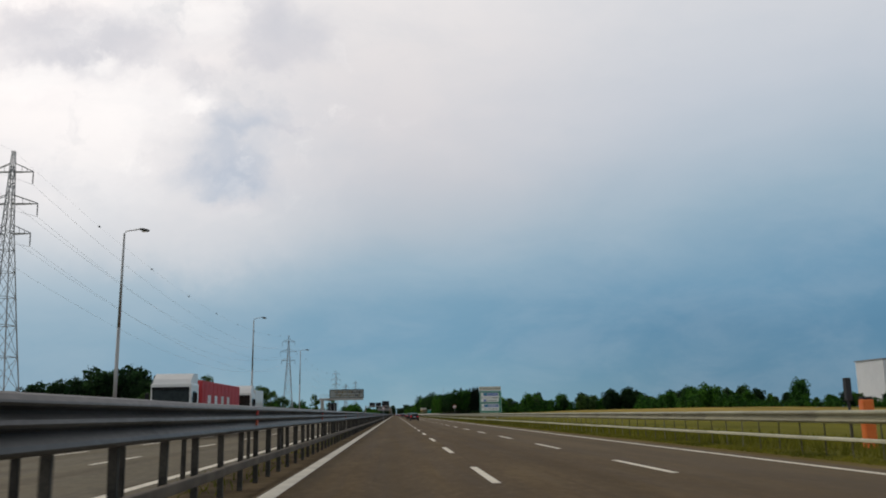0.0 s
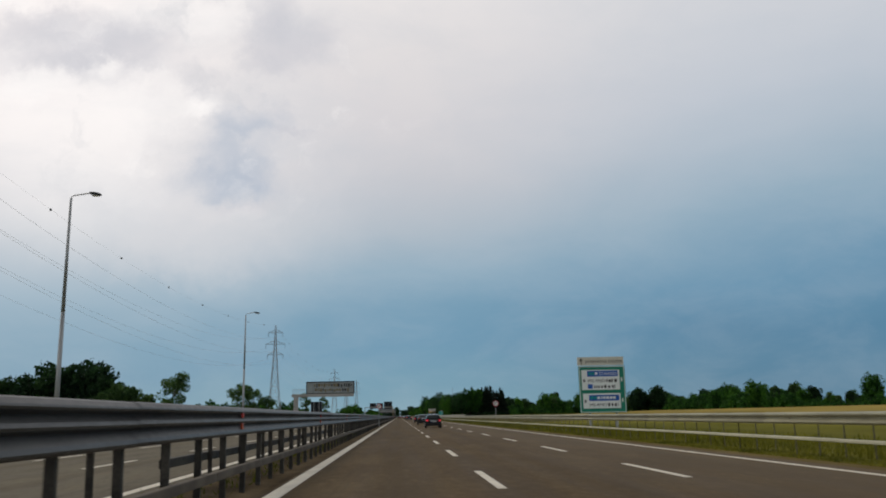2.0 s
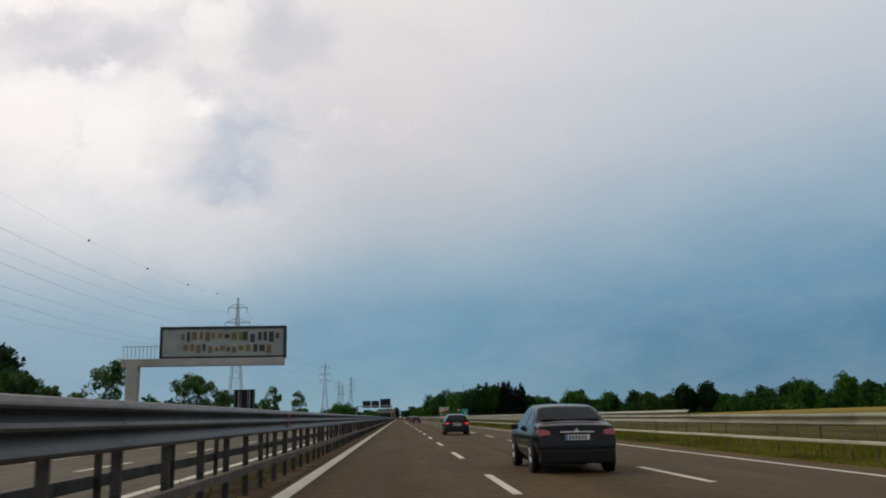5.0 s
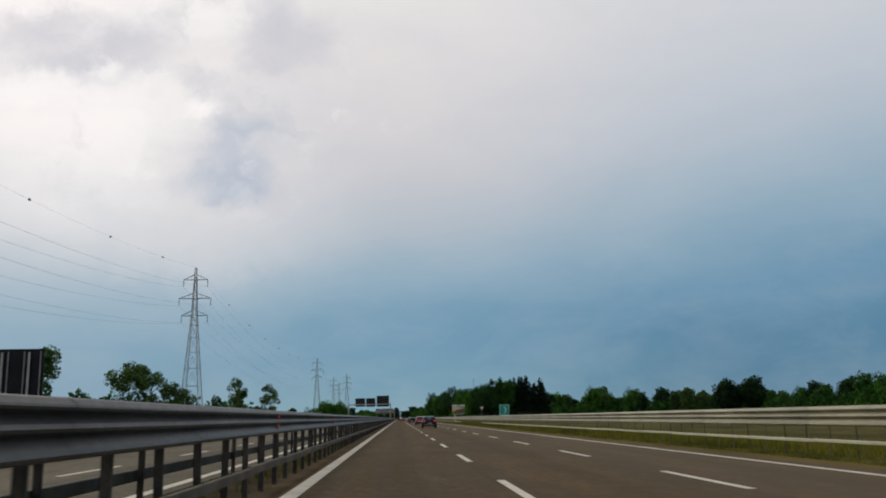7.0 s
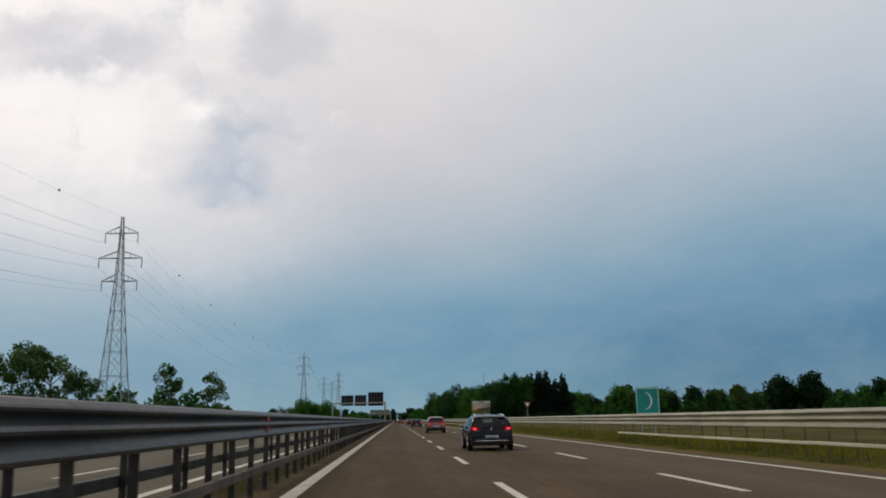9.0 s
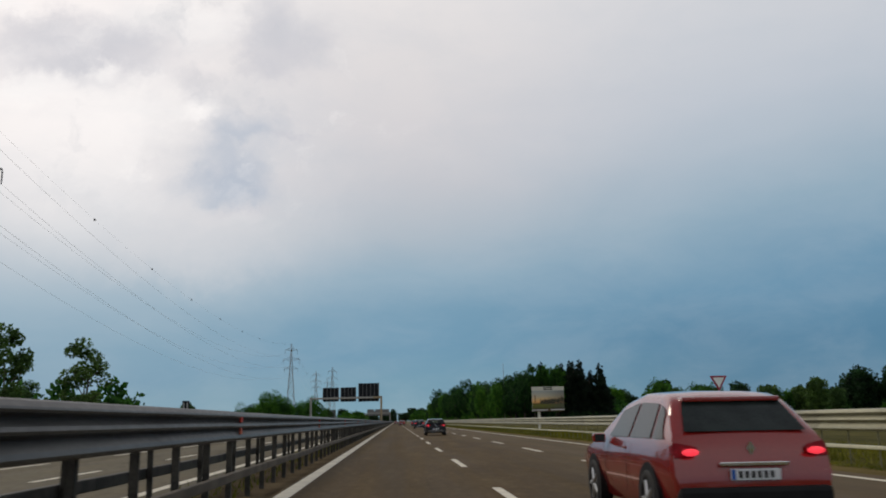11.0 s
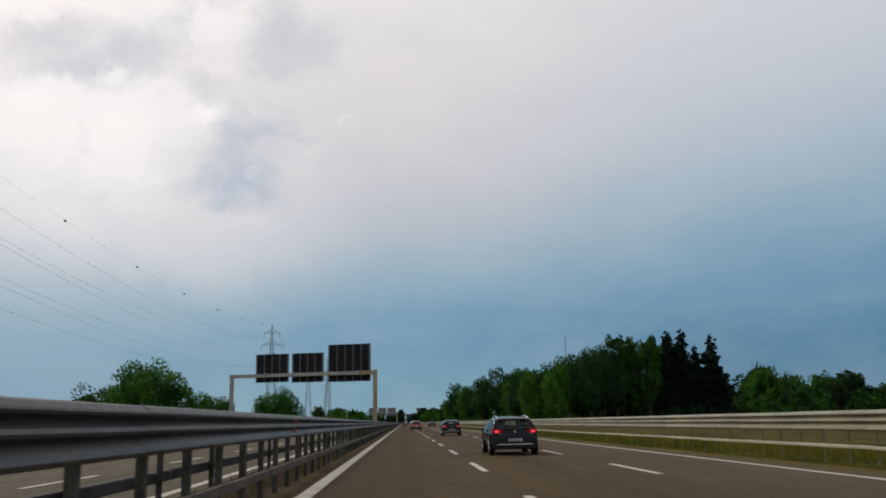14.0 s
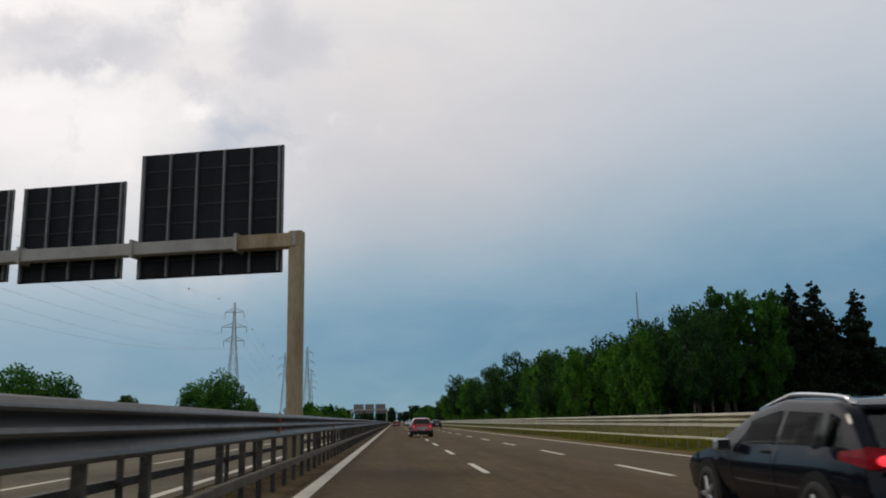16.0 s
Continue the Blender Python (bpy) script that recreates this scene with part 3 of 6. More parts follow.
REFLECTOR = [mesh_of("reflector", boxed(-0.02, 0.008, -0.07, 0.07, z0, z1, bevel=0.006), m) for z0, z1, m in ((0.345, 0.428, REFLECT), (0.165, 0.258, ORANGE_LENS))]
for k in range(0, 47):
    for mesh, x in zip(REFLECTOR, (0.105, 0.100)):
        part("reflector", mesh, None, median_rail).location = (x, 1.8 + 14.217 * k, 0.905)


# ---- trees ----
def leaves(name, centres, radii, counts, leaf, mat, seed, squash=1.0, taper=False, core=None):
    """A crown: small bent leaf clumps scattered round the given centres."""
    rng = np.random.RandomState(seed)
    pts, size = [], []
    for c, r, n in zip(centres, radii, counts):
        v = rng.normal(size=(n, 3))
        v /= np.linalg.norm(v, axis=1)[:, None]
        v *= (r * rng.uniform(0.35, 1.0, n) ** 0.5)[:, None]
        v[:, 2] *= squash
        pts.append(np.asarray(c) + v)
        size.append(np.full(n, leaf * (0.45 + 0.55 * min(r / max(radii) * 2.0, 1.0)) if taper else leaf))
    if core:
        (cx, cy, cz), (hx, hy, hz), n = core
        v = rng.normal(size=(n, 3))
        v *= (rng.uniform(0.1, 1.0, n) ** 0.45 / np.linalg.norm(v, axis=1))[:, None]
        pts.append(np.array((cx, cy, cz)) + v * np.array((hx, hy, hz)))
        size.append(np.full(n, leaf * 1.35))
    pts, size = np.concatenate(pts), np.concatenate(size)
    n = len(pts)
    a = rng.normal(size=(n, 3))
    a /= np.linalg.norm(a, axis=1)[:, None]
    b = np.cross(a, rng.normal(size=(n, 3)))
    b /= np.linalg.norm(b, axis=1)[:, None]
    s = (size * rng.uniform(0.5, 1.4, n))[:, None]
    bend = np.cross(a, b) * s * 0.35
    quad = np.stack([pts - a * s * 0.6, pts + b * s * 0.45 + bend, pts + a * s * 0.6, pts - b * s * 0.45 + bend], 1).reshape(-1, 3)
    idx = np.arange(n)[:, None] * 4
    faces = np.concatenate([idx + (0, 1, 2), idx + (0, 2, 3)], 0)
    me = bpy.data.meshes.new(name)
    me.from_pydata(quad.tolist(), [], faces.tolist())
    me.materials.append(mat)
    return me


def trunk_mesh(height, radius, limbs, seed):
    rng = random.Random(seed)
    bm = bmesh.new()
    here, r = Vector((0, 0, -0.3)), radius
    for k in range(4):
        there = here + Vector((rng.uniform(-0.03, 0.03) * height, rng.uniform(-0.03, 0.03) * height, height / 4))
        rod(bm, here, there, r, r * 0.75, 9)
        here, r = there, r * 0.75
    for k in range(limbs):
        z = height * rng.uniform(0.45, 0.95)
        a = rng.uniform(0, 6.28)
        out = height * rng.uniform(0.18, 0.34)
        rod(bm, (0, 0, z), (math.cos(a) * out, math.sin(a) * out, z + out * rng.uniform(0.5, 1.0)), radius * 0.38, radius * 0.12, 6)
    return mesh_of("trunk", bm, BARK)


def broad_tree(height, width, seed, mat=None, low=0.12, lumps=34, dense=95, leaf=0.5, lump=(0.13, 0.25), spread=(0.35, 0.82), core=0):
    """Trunk and crown of a broad-leaved tree: (trunk mesh, crown mesh)."""
    rng = random.Random(seed)
    mid, half = height * (1 + low) / 2, height * (1 - low) / 2
    centres, radii, counts = [], [], []
    for k in range(lumps):
        a, u = rng.uniform(0, 6.28), rng.uniform(-0.92, 0.86)
        reach = math.sqrt(max(1 - u * u, 0.05)) * rng.uniform(*spread) * (1.0 if u > -0.4 else 0.8)
        r = width * rng.uniform(*lump)
        centres.append((math.cos(a) * reach * width / 2, math.sin(a) * reach * width / 2, mid + u * half * 0.92))
        radii.append(r)
        counts.append(int(dense * rng.uniform(0.7, 1.3)))
    return trunk_mesh(height * 0.62, height * 0.016 + 0.06, 7, seed), leaves("crown", centres, radii, counts, leaf, mat or LEAF, seed, core=((0, 0, mid - half * 0.06), (width * 0.40, width * 0.40, half * 0.86), core) if core else None)


def conifer(height, width, seed):
    rng = random.Random(seed)
    centres, radii, counts = [], [], []
    tiers = 54
    for k in range(tiers):
        f = k / (tiers - 1)
        z = height * (0.06 + 0.93 * f)
        reach = width / 2 * (1 - f) ** 0.52 * rng.uniform(0.66, 1.14)
        for j in range(max(2, int(11 * (1 - f)))):
            a = rng.uniform(0, 6.28)
            q = rng.uniform(0.12, 0.95)
            centres.append((math.cos(a) * reach * q, math.sin(a) * reach * q, z - 0.22 * reach * q))
            radii.append(0.05 + 0.34 * reach)
            counts.append(int(28 + 26 * (1 - f)))
    return trunk_mesh(height * 0.9, height * 0.014 + 0.05, 0, seed), leaves("crown", centres, radii, counts, 0.52, NEEDLE, seed, 0.5, True)


def bush(height, width, seed, mat=None, dense=70, leaf=0.38):
    rng = random.Random(seed)
    centres, radii, counts = [], [], []
    for k in range(30):
        a, q, u = rng.uniform(0, 6.28), math.sqrt(rng.random()), rng.uniform(0.08, 0.8)
        q *= math.sqrt(max(1 - (u - 0.1) ** 2, 0.1))
        centres.append((math.cos(a) * q * width * 0.38, math.sin(a) * q * width * 0.38, height * u * (1 - 0.25 * q)))
        radii.append(width * rng.uniform(0.12, 0.2))
        counts.append(int(dense * rng.uniform(0.7, 1.3)))
    return trunk_mesh(height * 0.5, 0.10, 5, seed), leaves("crown", centres, radii, counts, leaf, mat or LEAF, seed)


def plant(kind, meshes, label, category, group, places):
    """Trees of one kind at (x, y, scale, scale up, turn)."""
    first = None
    for x, y, s, up, turn in places:
        if x > 200 and y < 560:
            s *= 0.52
        m = Matrix.LocRotScale((x, y, rise(x, y) - 0.1), Euler((0, 0, radians(turn))), (s, s, s * up))
        if first is None:
            first = thing(kind, 0, 0, 0, label, category, group)
            part("trunk", meshes[0], None, first)
            part("crown", meshes[1], None, first)
            first.matrix_basis = m
        else:
            t = copy_thing(first, Matrix())
            t.matrix_basis = m
    return first


def scatter(seed, line, n, side, smin, smax, upmin=0.85, upmax=1.2):
    """n places along a polyline, spread to the sides."""
    rng = random.Random(seed)
    lengths = [math.dist(a, b) for a, b in zip(line, line[1:])]
    out = []
    for k in range(n):
        d = (k + rng.uniform(0.2, 0.8)) / n * sum(lengths)
        for (a, b), ln in zip(zip(line, line[1:]), lengths):
            if d <= ln:
                f = d / ln
                nx, ny = (b[1] - a[1]) / ln, -(b[0] - a[0]) / ln
                o = rng.uniform(-side, side)
                out.append((a[0] + (b[0] - a[0]) * f + nx * o, a[1] + (b[1] - a[1]) * f + ny * o, rng.uniform(smin, smax), rng.uniform(upmin, upmax), rng.uniform(0, 360)))
                break
            d -= ln
    return out


def lowered(places, y0, y1, high):
    """The same places, with the trees of one stretch kept below a height."""
    return [(x, y, s, min(up, high / (18 * s)) if y0 < y < y1 else up, turn) for x, y, s, up, turn in places]


OAK_A = broad_tree(18, 12, 11, LEAF_SHADE, lumps=44, dense=80, leaf=0.50, low=0.16, lump=(0.06, 0.19), spread=(0.25, 1.10), core=350)
OAK_B = broad_tree(18, 10, 12, lumps=40, dense=88, leaf=0.50, low=0.14, lump=(0.06, 0.19), spread=(0.25, 1.10), core=350)
OAK_C = broad_tree(18, 13, 13, LEAF_DEEP, lumps=48, dense=62, leaf=0.50, low=0.1, lump=(0.06, 0.19), spread=(0.25, 1.10), core=350)
POPLAR = broad_tree(20, 6.0, 19, LEAF_SHADE, lumps=36, dense=88, leaf=0.44, low=0.10, lump=(0.09, 0.22), spread=(0.3, 1.15))
OAK_D = broad_tree(18, 11, 14, LEAF_FRESH, lumps=54, dense=66, leaf=0.50, low=0.06, lump=(0.06, 0.19), spread=(0.25, 1.10), core=350)
FAR_A = broad_tree(18, 12, 15, lumps=42, dense=46, leaf=0.76, low=0.04, lump=(0.11, 0.21), spread=(0.45, 0.90), core=1150)
FAR_B = broad_tree(18, 10, 16, LEAF_DUSK, lumps=42, dense=46, leaf=0.74, low=0.03, lump=(0.11, 0.22), spread=(0.45, 0.90), core=1100)
FAR_C = broad_tree(18, 13, 17, LEAF_DEEP, lumps=44, dense=46, leaf=0.78, low=0.02, lump=(0.11, 0.20), spread=(0.50, 0.92), core=1500)
FAR_D = broad_tree(18, 11, 18, LEAF_FRESH, lumps=42, dense=46, leaf=0.74, low=0.02, lump=(0.11, 0.21), spread=(0.45, 0.90), core=1100)
HEDGE = bush(5, 7, 33, None, 22, 0.62)
DISTANT = broad_tree(18, 13, 20, LEAF_DEEP, lumps=30, dense=18, leaf=1.5, low=0.02, lump=(0.12, 0.22), spread=(0.45, 0.92), core=260)
FIR_A, FIR_B = conifer(20, 10.5, 21), conifer(20, 8.6, 22)
SHRUB_A, SHRUB_B = bush(5, 7, 31, LEAF_FRESH), bush(5, 7, 32)
# deep leaf colour stands for the shadow low down in the wood
SHRUB_SHADED = bush(5, 7, 34, LEAF_DEEP)
AIRY = broad_tree(16, 9, 41, LEAF_DUSK, low=0.14, lumps=36, dense=100, leaf=0.40, lump=(0.10, 0.19), spread=(0.4, 0.95))
SLIM = broad_tree(13, 5.8, 42, LEAF_DUSK, low=0.12, lumps=34, dense=100, leaf=0.34, lump=(0.12, 0.22), spread=(0.3, 0.9))

# the wood beside the road on the right: front, then the long side along the carriageway
WOOD_SIDE = [(44, 711), (40, 790), (35, 880), (29, 1010)]
plant("oak_tree", OAK_A, "tall leafy green tree at the edge of the wood", "tree", "trees of the wood", lowered(scatter(1, WOOD_SIDE, 22, 4, 0.58, 0.78, 1.3, 1.7), 752, 775, 15.8) + [(39.2, 714, 0.60, 1.5, 75), (41.8, 703, 0.60, 1.5, 120), (45.5, 706, 0.62, 1.5, 310)])
plant("oak_tree", OAK_D, "fresh green leafy tree at the edge of the wood", "tree", "trees of the wood", scatter(2, WOOD_SIDE, 22, 4, 0.52, 0.74, 1.15, 1.65) + [(36.3, 707, 0.56, 1.45, 20), (36.6, 722, 0.60, 1.35, 230), (34.5, 745, 0.60, 1.4, 50)])
plant("oak_tree", OAK_B, "tall leafy green tree inside the wood", "tree", "trees of the wood", scatter(3, [(58, 728), (54, 800), (50, 890)], 14, 5, 0.65, 0.85, 1.1, 1.45) + [(50.2, 712, 0.62, 1.90, 10), (54.5, 715, 0.66, 1.75, 100), (58.0, 713, 0.64, 1.80, 220), (61.5, 717, 0.66, 1.65, 60), (47.2, 716, 0.62, 1.60, 160)])
plant("oak_tree", OAK_C, "dark green tree inside the wood", "tree", "trees of the wood", scatter(4, [(54, 735), (60, 745), (66, 790), (60, 860)], 11, 4, 0.9, 1.1))
plant("poplar_tree", POPLAR, "narrow leafy tree rising out of the wood", "tree", "narrow trees of the wood",
      [(50.2, 713, 1.05, 1.0, 0), (53.0, 716, 0.98, 1.0, 70), (56.5, 715, 1.02, 1.0, 130), (59.8, 717, 1.0, 1.0, 210), (47.0, 716, 0.88, 1.0, 290), (44.5, 722, 0.82, 1.0, 20)] + scatter(9, WOOD_SIDE, 12, 3.5, 0.70, 0.92, 0.9, 1.1))
plant("fir_tree", FIR_A, "dark pointed fir at the corner of the wood", "fir tree", "firs of the wood",
      [(76.3, 720, 1.06, 1.0, 20), (68.6, 719, 1.08, 1.04, 80), (65.0, 720, 1.05, 1.06, 150), (55.5, 728, 1.02, 1.1, 250), (72, 732, 1.0, 1.0, 200)])
plant("fir_tree", FIR_B, "narrow dark fir at the corner of the wood", "fir tree", "firs of the wood",
      [(67.0, 724, 1.05, 1.06, 60), (62.5, 723, 1.0, 1.08, 130), (79.0, 727, 0.95, 1.0, 10), (74.2, 726, 0.95, 1.0, 300), (72.4, 721, 0.88, 1.0, 40), (63.6, 716, 0.92, 1.0, 350)])
plant("shrub", SHRUB_SHADED, "green shrub darkened as shade at the foot of the wood", "shrub", "shrubs of the wood", scatter(5, [(56, 706), (47, 760), (40, 850)], 12, 1.5, 0.5, 0.8))
plant("shrub", SHRUB_A, "bright green shrub at the foot of the wood", "shrub", "shrubs of the wood", scatter(7, [(42, 790), (36, 860), (28, 1010)], 12, 1.5, 0.7, 1.1))
plant("shrub", SHRUB_SHADED, "dark undergrowth inside the wood", "shrub", "undergrowth of the wood", scatter(8, [(66, 730), (58, 790), (54, 880), (46, 1000)], 18, 3, 1.0, 1.4))
plant("shrub", SHRUB_SHADED, "low dark shrub under the firs", "shrub", "shrubs of the wood", scatter(6, [(58, 708), (78, 716)], 6, 1.5, 0.5, 0.8))

# the tree line round the field
FIELD_EDGE = [(238, 330), (242, 520), (236, 690), (224, 846), (150, 835), (86, 770)]
plant("oak_tree", FAR_A, "distant green tree along the field", "tree", "trees along the field", scatter(11, FIELD_EDGE, 24, 9, 0.7, 0.98))
plant("oak_tree", FAR_B, "distant leafy tree along the field", "tree", "trees along the field", scatter(12, FIELD_EDGE, 28, 9, 0.65, 0.92))
plant("oak_tree", FAR_C, "distant dark tree along the field", "tree", "trees along the field",
      scatter(13, FIELD_EDGE, 24, 9, 0.7, 0.95) + [(184, 735, 1.12, 1.02, 40), (191, 742, 1.0, 1.0, 160), (199, 733, 1.16, 1.04, 260), (138, 844, 1.18, 1.0, 0), (188, 866, 1.15, 1.0, 80), (240, 846, 1.2, 1.0, 200)])
plant("oak_tree", FAR_A, "tall single tree standing out of the tree line", "tree", "trees along the field", [(234, 490, 1.85, 1.0, 30), (213, 584, 1.02, 1.0, 130), (175, 545, 0.72, 0.95, 250), (136, 836, 1.06, 1.0, 10), (171, 884, 1.12, 1.0, 70)])
plant("oak_tree", FAR_B, "rounded green tree before the tree line", "tree", "trees along the field", [(152.5, 707, 0.90, 0.92, 30), (193, 836, 0.98, 1.0, 130), (183, 822, 0.95, 1.0, 250), (164, 715, 0.70, 0.9, 20), (205, 830, 1.0, 0.95, 190)])
plant("oak_tree", FAR_D, "distant fresh green tree along the field", "tree", "trees along the field", scatter(14, FIELD_EDGE, 22, 9, 0.6, 0.85))
plant("shrub", HEDGE, "dark hedge shrub along the field", "shrub", "shrubs along the field", scatter(15, [(228, 330), (232, 520), (226, 690), (214, 836), (150, 826), (84, 756)], 112, 6, 1.4, 2.3))

# the far woods where the road meets the sky
plant("oak_tree", DISTANT, "far dark tree beside the end of the road", "tree", "far trees", scatter(31, [(-150, 1560), (-20, 1540), (24, 1500), (30, 1300), (34, 1080)], 26, 8, 0.55, 0.85))
plant("oak_tree", DISTANT, "far green tree beside the end of the road", "tree", "far trees", scatter(32, [(-60, 1180), (-34, 1320), (-20, 1500), (10, 1640), (120, 1640)], 24, 8, 0.5, 0.8))

# left of the motorway
plant("oak_tree", FAR_C, "large dark tree beyond the opposite carriageway", "tree", "trees on the left",
      [(-158, 509, 1.80, 1.04, 0), (-147, 505, 1.60, 1.12, 70), (-171, 512, 1.80, 1.02, 140), (-139, 496, 1.10, 1.25, 200), (-184, 515, 1.50, 1.0, 250), (-197, 520, 1.45, 1.0, 300), (-211, 520, 1.40, 1.0, 20)])
plant("oak_tree", FAR_B, "olive green tree beyond the opposite carriageway", "tree", "trees on the left",
      [(-126, 470, 1.12, 1.0, 0), (-119, 466, 1.10, 0.92, 80), (-134, 474, 1.0, 0.9, 33), (-111, 464, 0.95, 0.85, 170), (-103, 467, 0.80, 0.85, 290), (-168, 490, 1.05, 0.8, 200), (-210, 505, 1.15, 0.9, 30), (-226, 520, 1.1, 0.9, 90), (-190, 500, 1.0, 0.85, 140), (-97, 500, 0.62, 0.9, 20),
       (-96, 620, 0.7, 0.9, 60), (-88, 660, 0.6, 0.9, 200), (-75, 720, 0.62, 0.9, 240), (-66, 800, 0.6, 0.9, 20), (-52, 900, 0.7, 0.9, 260), (-44, 960, 0.7, 0.9, 100), (-30, 1060, 0.6, 0.9, 10)])
plant("airy_tree", AIRY, "light airy tree with gaps in its crown", "tree", "airy trees",
      [(-121.6, 550, 1.86, 1.0, 0), (-79.8, 513, 1.28, 1.02, 40), (-72.6, 514, 1.20, 1.02, 140), (-64.8, 510, 0.88, 0.98, 230), (-92, 500, 0.66, 0.9, 310), (-84, 600, 0.9, 0.9, 30)])
plant("slim_tree", SLIM, "slim single tree beyond the opposite carriageway", "tree", "slim trees", [(-45.9, 504.6, 1.06, 1.0, 0), (-36.6, 504.5, 1.05, 0.86, 120)])
plant("round_tree", bush(9, 12, 51, LEAF, 330, 0.27), "rounded dense green tree behind the guard rail", "tree", "round trees",
      [(-28.8, 610.5, 0.96, 1.22, 0), (-35.0, 613, 0.78, 1.05, 100), (-35.2, 752, 1.32, 1.12, 200), (-34.9, 668, 0.90, 1.06, 40), (-30.8, 671, 0.50, 0.95, 150), (-28.0, 705, 0.50, 0.95, 90)])
plant("shrub", SHRUB_A, "green shrub behind the opposite carriageway", "shrub", "shrubs on the left",
      scatter(22, [(-90, 470), (-62, 560), (-40, 640), (-26, 740), (-22, 900)], 26, 4, 0.55, 0.95) + [(20, 1180, 2.3, 1.1, 0), (26, 1195, 2.0, 1.0, 90), (-22, 800, 1.2, 1.1, 30), (-24, 835, 1.5, 1.1, 120), (-21, 868, 1.4, 1.15, 210), (-20, 905, 1.4, 1.1, 300)])
plant("shrub", HEDGE, "dark shrub behind the opposite carriageway", "shrub", "shrubs on the left", scatter(23, [(-220, 440), (-150, 470), (-100, 480), (-60, 600)], 46, 8, 1.2, 2.2))
plant("shrub", SHRUB_B, "low dark shrub behind the opposite carriageway", "shrub", "shrubs on the left", scatter(24, [(-62, 610), (-42, 760), (-30, 950)], 15, 5, 0.6, 1.0))


# ---- grass along the verge ----
def grass(name, label, n, x0, x1, y0, y1, tall, seed):
    rng = np.random.RandomState(seed)
    base = np.stack([rng.uniform(x0, x1, n), rng.uniform(y0, y1, n), np.full(n, -0.05)], 1)
    a = rng.uniform(0, 6.28, n)
    w = np.stack([np.cos(a), np.sin(a), 0 * a], 1) * rng.uniform(0.012, 0.035, n)[:, None]
    lean = np.stack([rng.normal(0, 0.08, n), rng.normal(0, 0.08, n), tall * rng.uniform(0.35, 1.2, n)], 1)
    v = np.stack([base - w, base + w, base + lean], 1).reshape(-1, 3)
    me = bpy.data.meshes.new(name)
    me.from_pydata(v.tolist(), [], (np.arange(n)[:, None] * 3 + (0, 1, 2)).tolist())
    me.materials.append(GRASS)
    return tagged(new(name, me), label, "grass", kind="stuff")


grass("grass", "short olive roadside grass under the guard rail", 45000, 10.30, 11.25, 8, 212, 0.12, 1)
grass("grass", "thin olive roadside grass on the soil verge", 55000, 10.60, 11.25, 212, 640, 0.11, 4)
grass("grass", "dry olive grass behind the guard rail", 120000, 11.35, 16.5, 8, 700, 0.34, 2)
grass("grass", "weeds in the median", 9000, -4.0, -2.7, 0, 600, 0.22, 3)


# ---- street lamps ----
def street_lamp(x, y):
    lamp = thing("street_lamp", x, y, -0.05, "tall grey street lamp on a slender tapered pole", "street lamp", "street lamps")
    bm = rod(bmesh.new(), (0, 0, 0), (0.05, 0, 8), 0.16, 0.12, 12)
    rod(bm, (0.05, 0, 8), (0.10, 0, 15.25), 0.12, 0.07, 12)
    part("pole", bm, LAMP, lamp, smooth=True)
    bm = bmesh.new()
    bend = [(0.10, 15.15), (0.13, 15.32), (0.24, 15.41), (0.45, 15.45), (1.30, 15.58)]
    rings = [[bm.verts.new((px + 0.045 * math.cos(1.047 * q) * 0.4, 0.045 * math.sin(1.047 * q), pz + 0.045 * math.cos(1.047 * q))) for q in range(6)] for px, pz in bend]
    for a, b in zip(rings, rings[1:]):
        for q in range(6):
            bm.faces.new((a[q], a[(q + 1) % 6], b[(q + 1) % 6], b[q]))
    bmesh.ops.recalc_face_normals(bm, faces=bm.faces)
    part("arm", bm, LAMP, lamp, smooth=True)
    bm = bmesh.new()
    bmesh.ops.create_uvsphere(bm, u_segments=12, v_segments=8, radius=1.0, matrix=Matrix.LocRotScale((1.60, 0, 15.52), Euler((0, radians(12), 0)), (0.42, 0.17, 0.12)))
    part("lamp_head", bm, DARK, lamp, "dark lamp head", smooth=True)
    part("lamp_glass", boxed(1.42, 1.84, -0.12, 0.12, 15.37, 15.41, bevel=0.015), SIGN_CREAM, lamp, "pale lamp glass")
    part("base_plate", boxed(-0.25, 0.25, -0.25, 0.25, 0, 0.06), LAMP, lamp)
    return lamp


lamp = street_lamp(-20.6, 65.5)
copy_thing(lamp, pose(-20.55, 126.5, -0.05))
copy_thing(lamp, pose(-20.6, 190.0, -0.05))


# ---- pylons and wires ----
def half_width(f):
    return 3.3 * (1 - f / 0.62) + 0.95 * (f / 0.62) if f < 0.62 else 0.95 + (0.22 - 0.95) * (f - 0.62) / 0.38


ARMS = ((0.69, 4.1), (0.80, 5.0), (0.92, 3.8))


